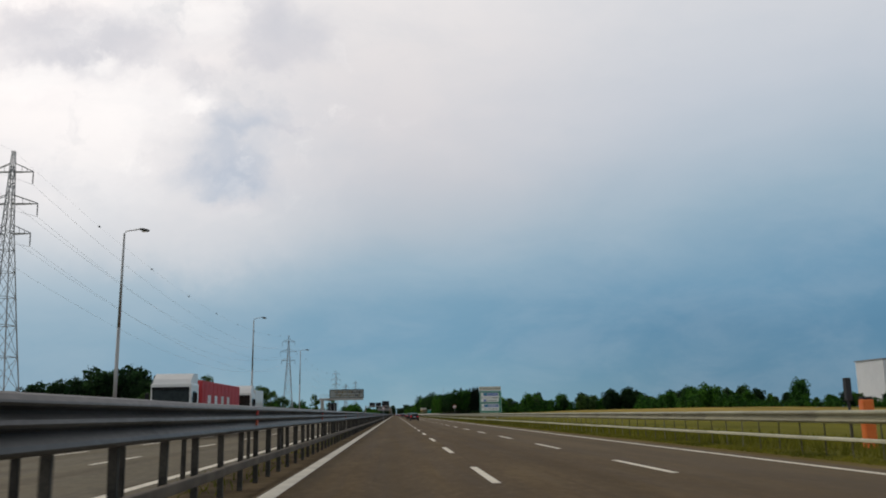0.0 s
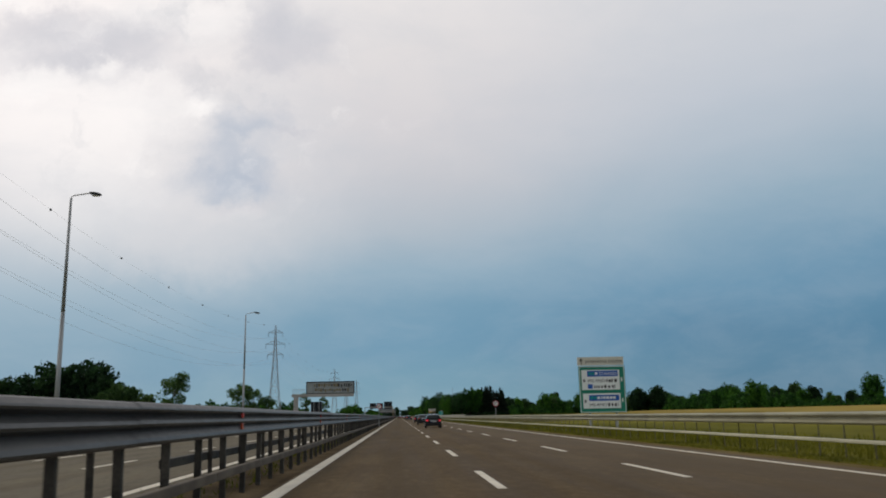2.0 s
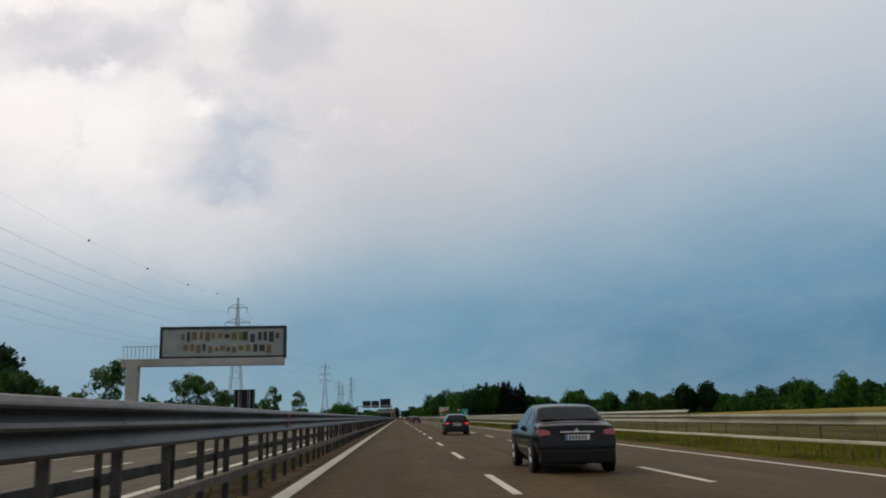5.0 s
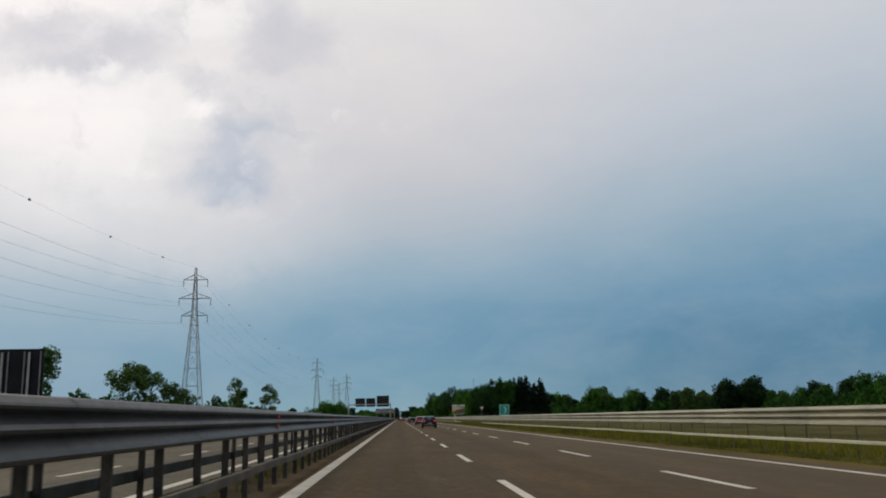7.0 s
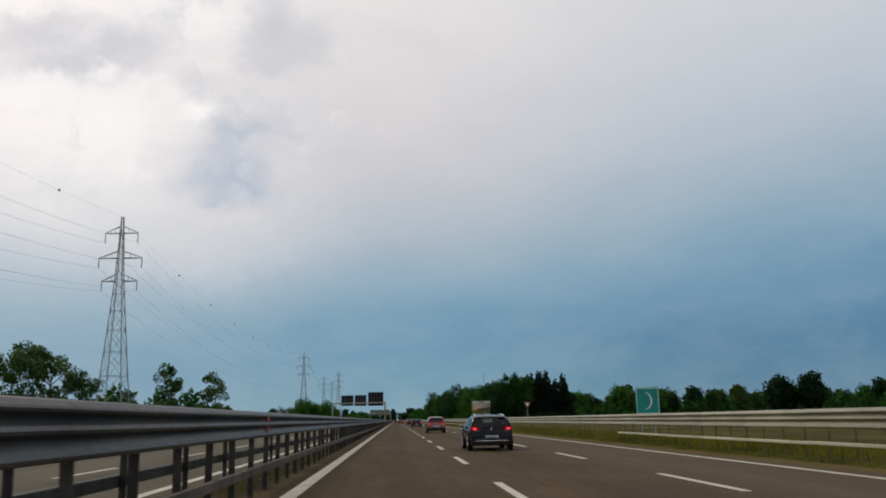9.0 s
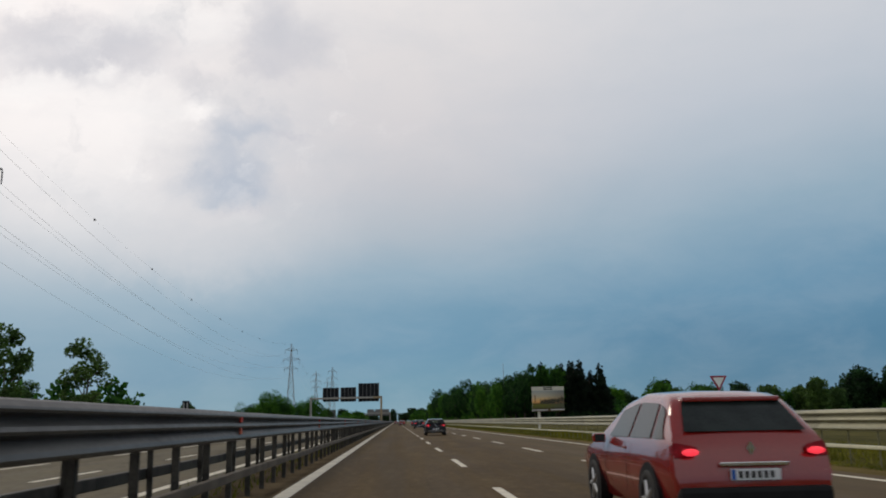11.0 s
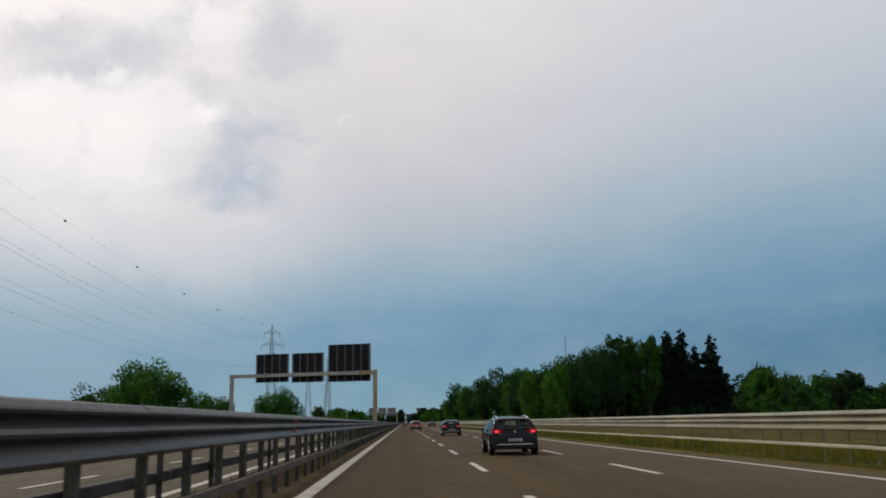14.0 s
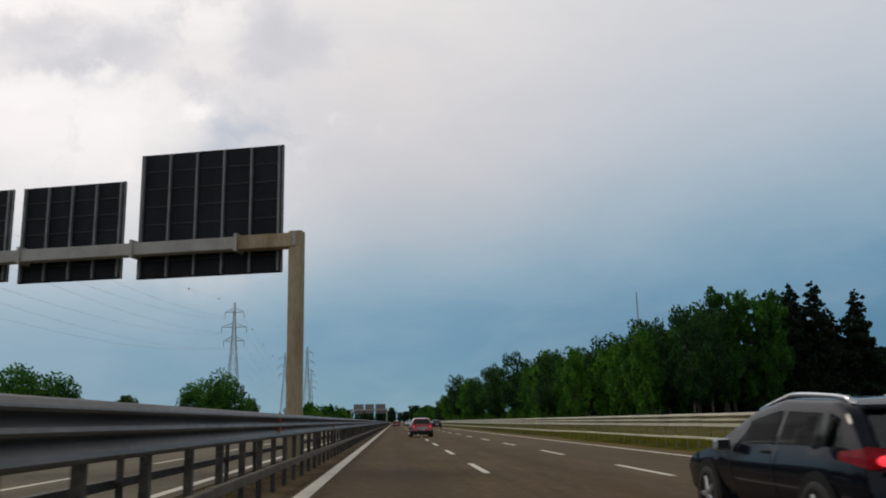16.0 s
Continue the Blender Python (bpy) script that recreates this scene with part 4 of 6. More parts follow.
def pylon(x, y, high, turn=0.0, first=None):
    if first:
        t = copy_thing(first, Matrix())
        t.matrix_basis = Matrix.LocRotScale((x, y, -0.1), Euler((0, 0, radians(turn))), (high / 50,) * 3)
        return t
    tower = thing("electricity_pylon", 0, 0, 0, "grey steel lattice electricity pylon with three crossarms", "pylon", "pylons")
    levels = [0.0, 0.13, 0.25, 0.36, 0.46, 0.55, 0.63, 0.70, 0.76, 0.82, 0.88, 0.94, 1.0]
    corners = [(1, 1), (1, -1), (-1, -1), (-1, 1)]
    for sx, sy in corners:
        bm = bmesh.new()
        rings = []
        for f in (0.0, 0.35, 0.70, 1.0):
            w, r = half_width(f), 0.13 if f < 0.6 else 0.10
            rings.append([bm.verts.new((sx * w + px * r, sy * w + py * r, f * high)) for px, py in ((1, 0), (0, 1), (-1, 0), (0, -1))])
        for a, b in zip(rings, rings[1:]):
            for q in range(4):
                bm.faces.new((a[q], a[(q + 1) % 4], b[(q + 1) % 4], b[q]))
        bm.faces.new(rings[-1])
        bm.faces.new(rings[0][::-1])
        part("leg", bm, LATTICE, tower)
    for k in range(4):
        bm = bmesh.new()
        (ax, ay), (bx, by) = corners[k], corners[(k + 1) % 4]
        for f0, f1 in zip(levels, levels[1:-1]):
            a, b = half_width(f0), half_width(f1)
            rod(bm, (ax * a, ay * a, f0 * high), (bx * b, by * b, f1 * high), 0.05, sides=4)
            rod(bm, (bx * a, by * a, f0 * high), (ax * b, ay * b, f1 * high), 0.05, sides=4)
            rod(bm, (ax * b, ay * b, f1 * high), (bx * b, by * b, f1 * high), 0.06, sides=4)
        tagged(part("bracing", bm, LATTICE, tower), kind="stuff")
    for f, reach in ARMS:
        z, w = f * high, half_width(f)
        for s in (-1, 1):
            for sy in (-1, 1):
                part("crossarm_bar", rod(bmesh.new(), (s * w, sy * w * 0.8, z), (s * reach, 0, z), 0.10, sides=4), LATTICE, tower)
                part("crossarm_stay", rod(bmesh.new(), (s * w * 0.9, sy * w * 0.7, z + 1.7), (s * reach, 0, z + 0.1), 0.08, sides=4), LATTICE, tower)
            for q in (0.35, 0.65):
                xx = w + (reach - w) * q
                part("crossarm_strut", rod(bmesh.new(), (s * xx, 0.5 * (1 - q), z), (s * xx, 0.3 * (1 - q), z + 1.7 * (1 - q)), 0.05, sides=4), LATTICE, tower)
        for s in (-1, 1):
            bm = bmesh.new()
            rod(bm, (s * reach, 0, z), (s * reach, 0, z - 2.3), 0.07, sides=6)
            for q in range(9):
                bmesh.ops.create_cone(bm, cap_ends=True, segments=8, radius1=0.16, radius2=0.08, depth=0.1, matrix=Matrix.Translation((s * reach, 0, z - 0.3 - 0.2 * q)))
            part("insulator", bm, WIRE, tower, "hanging insulator string")
    tower.matrix_basis = Matrix.LocRotScale((x, y, -0.1), Euler((0, 0, radians(turn))), (1, 1, 1))
    return tower


ROW = [(-77, -205, 50), (-67.3, 150.5, 48.6), (-64.4, 529, 50), (-61.8, 917, 48), (-59.8, 1058, 40)]
first_pylon = pylon(ROW[0][0], ROW[0][1], 50)
for px, py, ph in ROW[1:]:
    pylon(px, py, ph, -1.5, first_pylon)
pylon(-47.3, 1054, 42.5, 20, first_pylon)
pylon(-78, 1400, 50, 10, first_pylon)


def tube(points, r, sides=4):
    bm = bmesh.new()
    rings = []
    for p in points:
        rings.append([bm.verts.new((p[0] + r * math.cos(6.2832 * k / sides), p[1], p[2] + r * math.sin(6.2832 * k / sides))) for k in range(sides)])
    for a, b in zip(rings, rings[1:]):
        for k in range(sides):
            bm.faces.new((a[k], a[(k + 1) % sides], b[(k + 1) % sides], b[k]))
    return bm


def hang(a, b, sag, n=28):
    return [tuple(a[i] + (b[i] - a[i]) * k / n - (sag * 4 * (k / n) * (1 - k / n) if i == 2 else 0) for i in range(3)) for k in range(n + 1)]


BALL = bmesh.new()
bmesh.ops.create_icosphere(BALL, subdivisions=2, radius=0.26)
BALL = mesh_of("marker_ball", BALL, WIRE, True)
for (ax, ay, ah), (bx, by, bh) in zip(ROW[:4], ROW[1:4] + [(-78, 1400, 50)]):
    span = math.dist((ax, ay), (bx, by))
    for f, reach in ARMS:
        for s in (-1, 1):
            pts = hang((ax + s * reach * ah / 50, ay, ah * f - 2.4), (bx + s * reach * bh / 50, by, bh * f - 2.4), span * 0.030)
            tagged(part("power_cable", tube(pts, 0.023), CABLE), "thin dark overhead power cable between pylons", "cable", "power cables")
    a, b, sag = (ax, ay, ah - 0.1), (bx, by, bh - 0.1), span * 0.0263
    top = tagged(part("earth_wire", tube(hang(a, b, sag, 40), 0.014), CABLE), "top earth wire with dark marker balls", "cable", "power cables")
    y, gap = (ay + 53.5, 43.6) if ay > 500 else (ay + 44.5, 42.3)
    while y < by - 10:
        f = (y - ay) / (by - ay)
        part("marker_ball", BALL, None, top).location = (ax + (bx - ax) * f, y, a[2] + (b[2] - a[2]) * f - sag * 4 * f * (1 - f))
        y += gap


# ---- sign gantry ----
def gantry():
    g = thing("sign_gantry", -11.09, 612.13, 0.15, "grey steel gantry carrying three road sign panels seen from behind", "gantry", turn=-14.0)
    left, right = -9.9, 7.85
    bm = boxed(right - 0.18, right + 0.26, -0.2, 0.2, -0.4, 7.20, bevel=0.05)
    part("upright", bm, CONCRETE, g, "stained rusty upright")
    part("upright", boxed(left - 0.2, left + 0.2, -0.2, 0.2, -0.4, 7.10, bevel=0.05), GANTRY, g)
    bm = boxed(left - 0.24, right + 0.10, -0.24, 0.20, 6.68, 7.10, bevel=0.04)
    part("crossbeam", bm, GANTRY, g, "weathered grey crossbeam")
    part("beam_end", boxed(right - 1.9, right - 0.05, -0.27, 0.22, 6.66, 7.12, bevel=0.03), CONCRETE, g, "rust-stained end of the crossbeam")
    for xx in (-5.6, -2.0, 2.2, right - 1.95):
        part("flange", boxed(xx - 0.05, xx + 0.05, -0.34, 0.26, 6.60, 7.19), GANTRY, g)
    for x0, x1, z0, z1, ribs in ((-7.0, -2.87, 6.12, 9.45, 5), (-2.44, 1.49, 6.02, 9.44, 5), (2.08, 7.25, 5.95, 10.31, 6)):
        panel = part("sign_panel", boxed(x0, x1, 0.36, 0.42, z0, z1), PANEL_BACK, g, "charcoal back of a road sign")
        for k in range(ribs):
            xx = x0 + 0.12 + (x1 - x0 - 0.24) * k / (ribs - 1)
            part("rib", boxed(xx - 0.035, xx + 0.035, 0.24, 0.357, z0 + 0.05, z1 - 0.05), RIB, panel)
        rows = int((z1 - z0) / 0.55)
        for k in range(1, rows):
            zz = z0 + (z1 - z0) * k / rows
            part("seam", boxed(x0 + 0.03, x1 - 0.03, 0.335, 0.357, zz - 0.02, zz + 0.02), DARK, panel)
        for xx in (x0 + 0.02, x1 - 0.02):
            part("edge_trim", boxed(xx - 0.025, xx + 0.025, 0.33, 0.43, z0, z1), RIB, panel)
    part("cabinet", boxed(left - 0.5, left + 0.5, -0.6, -0.3, 0.9, 1.9, bevel=0.03), SIGN_CREAM, g, "cream switch cabinet on the upright")
    return g


gantry()

far_gantry = thing("far_sign_gantry", -12, 985, -0.9, "distant grey gantry with pale sign panels", "gantry")
for xx in (-8.2, 8.2):
    part("upright", boxed(xx - 0.3, xx + 0.3, -0.3, 0.3, 0, 8.2), GANTRY, far_gantry)
part("crossbeam", boxed(-8.2, 8.2, -0.3, 0.3, 7.5, 8.2), GANTRY, far_gantry)
for x0, x1 in ((-7, -2.4), (-1.8, 2.4), (3.0, 7.6)):
    part("sign_panel", boxed(x0, x1, 0.4, 0.5, 6.2, 10.4), RIB, far_gantry)


# ---- variable message sign ----
def message_gantry():
    g = thing("message_sign", -13.85, 250, -0.2, "cantilevered electronic message sign with a dark frame", "message sign")
    part("upright", boxed(-7.2, -6.3, -0.4, 0.4, -0.2, 5.9, bevel=0.06), GANTRY, g)
    part("arm", boxed(-7.6, 4.9, -0.35, 0.35, 5.65, 6.25, bevel=0.05), GANTRY, g)
    for k in range(9):
        xx = -7.4 + k * 0.3
        part("handrail_post", rod(bmesh.new(), (xx, -0.5, 5.95), (xx, -0.5, 7.2), 0.025, sides=5), GANTRY, g)
    part("handrail", rod(bmesh.new(), (-7.45, -0.5, 7.2), (-4.7, -0.5, 7.2), 0.03, sides=5), GANTRY, g)
    case = part("display_case", boxed(-4.6, 4.9, -0.25, 0.35, 6.3, 8.65, bevel=0.04), DISPLAY, g, "pale display face")
    for x0, x1, z0, z1 in ((-4.72, 5.02, 6.22, 6.40), (-4.72, 5.02, 8.53, 8.72), (-4.72, -4.54, 6.4, 8.53), (4.84, 5.02, 6.4, 8.53)):
        part("frame", boxed(x0, x1, -0.33, 0.4, z0, z1), DARK, case, "dark frame")
    rng = random.Random(3)
    for z0, z1, x, x1, mat in ((7.55, 8.35, -3.1, 1.5, AMBER), (6.60, 7.36, -2.9, 3.6, AMBER), (7.45, 8.40, 1.7, 4.6, INK)):
        while x < x1:
            w = rng.uniform(0.20, 0.42)
            a, b = rng.uniform(0.0, 0.35), rng.uniform(0.65, 1.0)
            part("glyph_bar", boxed(x, x + w, -0.285, -0.245, z0 + (z1 - z0) * a, z0 + (z1 - z0) * b), INK if rng.random() < 0.3 else mat, case)
            x += w + rng.uniform(0.10, 0.26)
    return g


message_gantry()


# ---- round, green and triangular signs ----
def ring(bm, r0, r1, y0, y1, n=28):
    rows = []
    for k in range(n):
        a = 6.28319 * k / n
        c, s = math.cos(a), math.sin(a)
        rows.append([bm.verts.new((c * r, y, s * r)) for r, y in ((r0, y0), (r1, y0), (r1, y1), (r0, y1))])
    for k in range(n):
        p, q = rows[k], rows[(k + 1) % n]
        for j in range(4):
            bm.faces.new((p[j], p[(j + 1) % 4], q[(j + 1) % 4], q[j]))
    bmesh.ops.recalc_face_normals(bm, faces=bm.faces)
    return bm


def speed_sign(x, y, z, r):
    s = thing("speed_sign", x, y, -0.05, "round white speed limit sign with red rim on pole", "road sign", "speed limit signs")
    part("pole", rod(bmesh.new(), (0, 0.06, 0), (0, 0.06, z + r * 0.8), 0.04, sides=10), LAMP, s)
    bm = rod(bmesh.new(), (0, 0.0, z), (0, 0.02, z), r * 0.98, sides=28)
    disc = part("disc", bm, SIGN_WHITE, s)
    rim = part("rim", ring(bmesh.new(), r * 0.74, r, -0.012, 0.024), SIGN_RED, s, "red rim")
    rim.location = (0, 0, z)
    for x0, x1 in ((-0.42, -0.08), (0.06, 0.40)):
        part("numeral_bar", boxed(x0 * r, (x0 + 0.10) * r, -0.01, 0.0, z - 0.36 * r, z + 0.36 * r), INK, disc)
        part("numeral_bar", boxed((x1 - 0.10) * r, x1 * r, -0.01, 0.0, z - 0.36 * r, z + 0.36 * r), INK, disc)
        part("numeral_bar", boxed(x0 * r, x1 * r, -0.012, 0.0, z + 0.28 * r, z + 0.38 * r), INK, disc)
        part("numeral_bar", boxed(x0 * r, x1 * r, -0.012, 0.0, z - 0.38 * r, z - 0.28 * r), INK, disc)
    return s


speed_sign(-2.22, 177.0, 2.5, 0.32)
speed_sign(12.85, 186.6, 2.70, 0.40)


def yield_sign(x, y, z, side):
    s = thing("yield_sign", x, y, -0.05, "red and white triangular give-way sign pointing down", "road sign")
    part("pole", rod(bmesh.new(), (0, 0.06, 0), (0, 0.06, z + 0.3), 0.04, sides=10), LAMP, s)
    for k, (f, mat, name, y0) in enumerate(((1.0, SIGN_RED, "border", 0.0), (0.66, SIGN_WHITE, "face", -0.014))):
        bm = bmesh.new()
        r = side / math.sqrt(3) * f
        pts = [(r * math.cos(radians(a)), r * math.sin(radians(a))) for a in (30, 150, 270)]
        front = [bm.verts.new((px, y0, z + pz)) for px, pz in pts]
        back = [bm.verts.new((px, 0.02, z + pz)) for px, pz in pts]
        bm.faces.new(front)
        bm.faces.new(back[::-1])
        for j in range(3):
            bm.faces.new((front[j], back[j], back[(j + 1) % 3], front[(j + 1) % 3]))
        bmesh.ops.recalc_face_normals(bm, faces=bm.faces)
        part(name, bm, mat, s)


yield_sign(18.4, 448.5, 3.2, 1.0)


def words(text, size, x, y, z, mat, parent):
    """Lettering as a mesh, standing in the plane of a sign that faces back along the road."""
    curve = bpy.data.curves.new("lettering", "FONT")
    curve.body, curve.size, curve.extrude = text, size, 0.004
    carrier = new("lettering_source", curve)
    bpy.context.view_layer.update()
    me = bpy.data.meshes.new_from_object(carrier.evaluated_get(bpy.context.evaluated_depsgraph_get()))
    bpy.data.objects.remove(carrier)
    bpy.data.curves.remove(curve)
    me.materials.clear()
    me.materials.append(mat)
    ob = part("lettering", me, None, parent)
    ob.matrix_basis = pose(x, y, z, 90, 0, 0)
    return ob


def exit_sign():
    s = thing("exit_sign", 13.30, 135.5, -0.34, "large green motorway exit sign with white and blue panels", "road sign")
    s.scale = (1.04, 1.0, 0.952)
    for x in (0.7, 2.6):
        part("leg", boxed(x - 0.07, x + 0.07, 0.08, 0.22, 0, 4.9), LAMP, s)
    board = part("board", boxed(0, 3.3, 0, 0.07, 1.62, 5.16, bevel=0.015), SIGN_GREEN, s, "green board")
    for x0, x1, z0, z1 in ((0.04, 3.26, 5.09, 5.13), (0.04, 3.26, 1.65, 1.69), (0.04, 0.08, 1.69, 5.09), (3.22, 3.26, 1.69, 5.09)):
        part("border", boxed(x0, x1, -0.012, 0.0, z0, z1), SIGN_WHITE, board)
    plate = part("top_plate", boxed(-0.05, 3.25, 0, 0.06, 5.20, 5.86, bevel=0.012), SIGN_CREAM, s, "cream plate on top of the board")
    words("prossima", 0.42, 0.52, -0.006, 5.41, INK, plate)
    words("uscita", 0.42, 2.16, -0.006, 5.41, INK, plate)
    part("arrow_shaft", boxed(0.19, 0.25, -0.012, 0, 5.30, 5.62), INK, plate)
    bm = bmesh.new()
    tri = [bm.verts.new(p) for p in ((0.10, -0.012, 5.58), (0.34, -0.012, 5.58), (0.22, -0.012, 5.78), (0.10, 0, 5.58), (0.34, 0, 5.58), (0.22, 0, 5.78))]
    for f in ((0, 1, 2), (3, 5, 4), (0, 3, 4, 1), (1, 4, 5, 2), (2, 5, 3, 0)):
        bm.faces.new([tri[k] for k in f])
    part("arrow_head", bm, INK, plate)
    upper = part("upper_panel", boxed(0.20, 2.90, -0.02, 0.0, 3.35, 4.86), SIGN_WHITE, board, "white panel")
    lower = part("lower_panel", boxed(0.24, 2.90, -0.02, 0.0, 1.95, 3.08), SIGN_WHITE, board, "white panel")
    rng = random.Random(5)
    for panel, x0, x1, z0, z1 in ((upper, 0.60, 2.78, 4.36, 4.80), (lower, 0.66, 2.80, 2.52, 2.96)):
        strip = part("blue_strip", boxed(x0, x1, -0.034, -0.02, z0, z1), SIGN_BLUE, panel, "blue strip")
        x = x0 + 0.10
        if panel is upper:
            words("CUSAGO", 0.31, x0 + 0.84, -0.036, z0 + 0.11, SIGN_WHITE, strip)
        while x < (x0 + 0.7 if panel is upper else x1 - 0.35):
            w = rng.uniform(0.10, 0.20)
            part("letter_bar", boxed(x, x + w, -0.04, -0.034, z0 + 0.13, z1 - 0.12), SIGN_TEAL if x < x0 + 0.4 else SIGN_WHITE, strip)
            x += w + 0.06
    for panel, z0, z1, x0, x1 in ((upper, 3.92, 4.18, 0.62, 2.75), (upper, 3.48, 3.72, 1.05, 2.55), (lower, 2.10, 2.34, 0.66, 2.72)):
        x = x0
        if z0 != 3.48:
            words("MILANO", 0.33, x0, -0.026, z0 + 0.01, INK, panel)
            x = x0 + 1.32
        while x < x1:
            w = rng.uniform(0.08, 0.2)
            part("letter_bar", boxed(x, min(x + w, x1), -0.03, -0.02, z0, z1 - rng.uniform(0, 0.07)), INK, panel)
            x += w + rng.uniform(0.05, 0.12)
    part("symbol", boxed(0.62, 0.95, -0.03, -0.02, 3.44, 3.78), SIGN_BLUE, upper, "dark blue service symbol")
    part("symbol", boxed(0.30, 0.44, -0.03, -0.02, 3.95, 4.16), INK, upper)
    part("symbol", boxed(0.34, 0.46, -0.03, -0.02, 2.40, 2.60), INK, lower)
    for z in (4.12, 2.55):
        part("symbol", boxed(3.0, 3.08, -0.012, 0, z - 0.16, z + 0.14), SIGN_WHITE, board)


exit_sign()


def curve_sign():
    s = thing("route_sign", 14.15, 378, -0.05, "small teal sign with a white curved arrow", "road sign")
    for x in (0.3, 1.1):
        part("leg", boxed(x - 0.03, x + 0.03, 0.05, 0.11, 0, 2.6), LAMP, s)
    board = part("board", boxed(0, 1.4, 0, 0.05, 1.38, 2.92, bevel=0.01), SIGN_TEAL, s, "teal board")
    bm = bmesh.new()
    pts = [(0.50 + 0.42 * math.sin(radians(a)), 2.15 + 0.50 * math.cos(radians(a))) for a in range(10, 176, 15)]
    rows = [(bm.verts.new((x - 0.04, -0.012, z)), bm.verts.new((x + 0.05, -0.012, z)), bm.verts.new((x + 0.05, 0, z)), bm.verts.new((x - 0.04, 0, z))) for x, z in pts]
    for p, q in zip(rows, rows[1:]):
        for j in range(4):
            bm.faces.new((p[j], p[(j + 1) % 4], q[(j + 1) % 4], q[j]))
    part("curved_arrow", bm, SIGN_WHITE, board, "white curved arrow")
    for x0, x1, z0, z1 in ((0.03, 1.37, 2.86, 2.89), (0.03, 1.37, 1.41, 1.44), (0.03, 0.06, 1.44, 2.86), (1.34, 1.37, 1.44, 2.86)):
        part("border", boxed(x0, x1, -0.01, 0, z0, z1), SIGN_WHITE, board)


curve_sign()


def sign_back(name, x, y, w, z0, z1, label):
    s = thing(name, x, y, -0.05, label, "road sign")
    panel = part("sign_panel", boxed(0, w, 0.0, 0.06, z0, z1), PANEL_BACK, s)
    n = max(2, int(w / 0.7))
    for k in range(n):
        xx = 0.15 + (w - 0.3) * k / (n - 1)
        part("rib", boxed(xx - 0.04, xx + 0.04, -0.06, -0.003, z0 + 0.15, z1 - 0.15), RIB, panel)
    for xx in (0.25 * w, 0.75 * w):
        part("leg", boxed(xx - 0.06, xx + 0.06, -0.16, -0.065, 0, z1 - 0.2), LAMP, s)


sign_back("road_sign", -23.15, 305.0, 3.0, 2.4, 5.55, "dark ribbed back of a sign for the opposite carriageway")
sign_back("road_sign", -21.4, 489.0, 0.7, 2.2, 3.7, "small dark back of a sign for the opposite carriageway")


def billboard():
    s = thing("billboard", 14.45, 491.4, -0.15, "advertising billboard with a printed evening landscape on a pale post", "billboard")
    part("post", boxed(0.60, 0.86, 0.15, 0.39, 0, 2.3, bevel=0.03), SIGN_CREAM, s, "pale post")
    board = part("board", boxed(0, 3.4, 0, 0.14, 2.12, 4.30, bevel=0.01), SIGN_CREAM, s)
    image = part("poster", boxed(0, 3.40, -0.02, 0, 0, 2.16), PRINT, board, "printed landscape with dark trees")
    image.location = (0.0, 0, 2.13)
    rng = random.Random(9)
    for k in range(14):
        x = 0.95 + k * 0.175 + rng.uniform(-0.06, 0.06)
        high = rng.uniform(0.25, 0.50) + 0.16 * (k / 14)
        bm = boxed(x - 0.015, x + 0.015, -0.025, -0.021, 0.78, 0.98)
        for j in range(22):
            f = rng.random()
            bmesh.ops.create_cone(bm, cap_ends=True, segments=7, radius1=1.0, radius2=1.0, depth=1.0,
                                  matrix=Matrix.LocRotScale((x + rng.uniform(-0.12, 0.12) * (1.1 - 0.5 * f), -0.023 - 0.0003 * j, 0.84 + high * f), Euler((radians(90), 0, 0)), (rng.uniform(0.03, 0.08), rng.uniform(0.04, 0.09), 0.003)))
        part("printed_tree", bm, PRINT_DARK, image, "dark tree in the print")
    part("printed_tower", boxed(0.26, 0.36, -0.026, -0.021, 0.90, 1.72), PRINT_TOWER, image, "reddish tower in the print")
    part("printed_foot", boxed(0.0, 3.40, -0.026, -0.021, 0.0, 0.30), PRINT_FOOT, image, "brown foot of the print")
    part("top_plate", boxed(-0.02, 3.42, -0.02, 0.14, 4.30, 4.70, bevel=0.015), SIGN_CREAM, s, "cream header plate")
    part("header_mark", boxed(1.22, 2.18, -0.03, -0.02, 4.36, 4.64), INK, s)
    part("header_bar", boxed(1.28, 2.12, -0.036, -0.03, 4.46, 4.54), SIGN_CREAM, s)
    part("ledge", boxed(0, 1.6, -0.10, -0.03, 2.24, 2.31), SIGN_WHITE, s, "white ledge")
    part("ledge", boxed(1.95, 3.4, -0.10, -0.03, 2.26, 2.33), SIGN_WHITE, s, "white ledge")


billboard()


def call_box():
    s = thing("emergency_call_box", 14.05, 25.2, -0.05, "orange roadside emergency call column behind the guard rail", "call box")
    part("column", boxed(-0.17, 0.17, -0.14, 0.14, 0, 1.46, bevel=0.05), ORANGE, s)
    part("cap", boxed(-0.15, 0.15, -0.12, 0.12, 1.46, 1.53, bevel=0.025), DARK, s, "dark cap")
    part("door", boxed(-0.12, 0.12, -0.155, -0.14, 0.6, 1.25, bevel=0.005), ORANGE, s)
    t = thing("dark_bollard", 13.9, 25.9, -0.05, "dark slim post with a box top behind the guard rail", "post")
    part("pole", rod(bmesh.new(), (0, 0, 0), (0, 0, 1.5), 0.04, sides=10), DARK, t)
    part("head", boxed(-0.09, 0.09, -0.09, 0.09, 1.42, 2.12, bevel=0.025), DARK, t)


call_box()


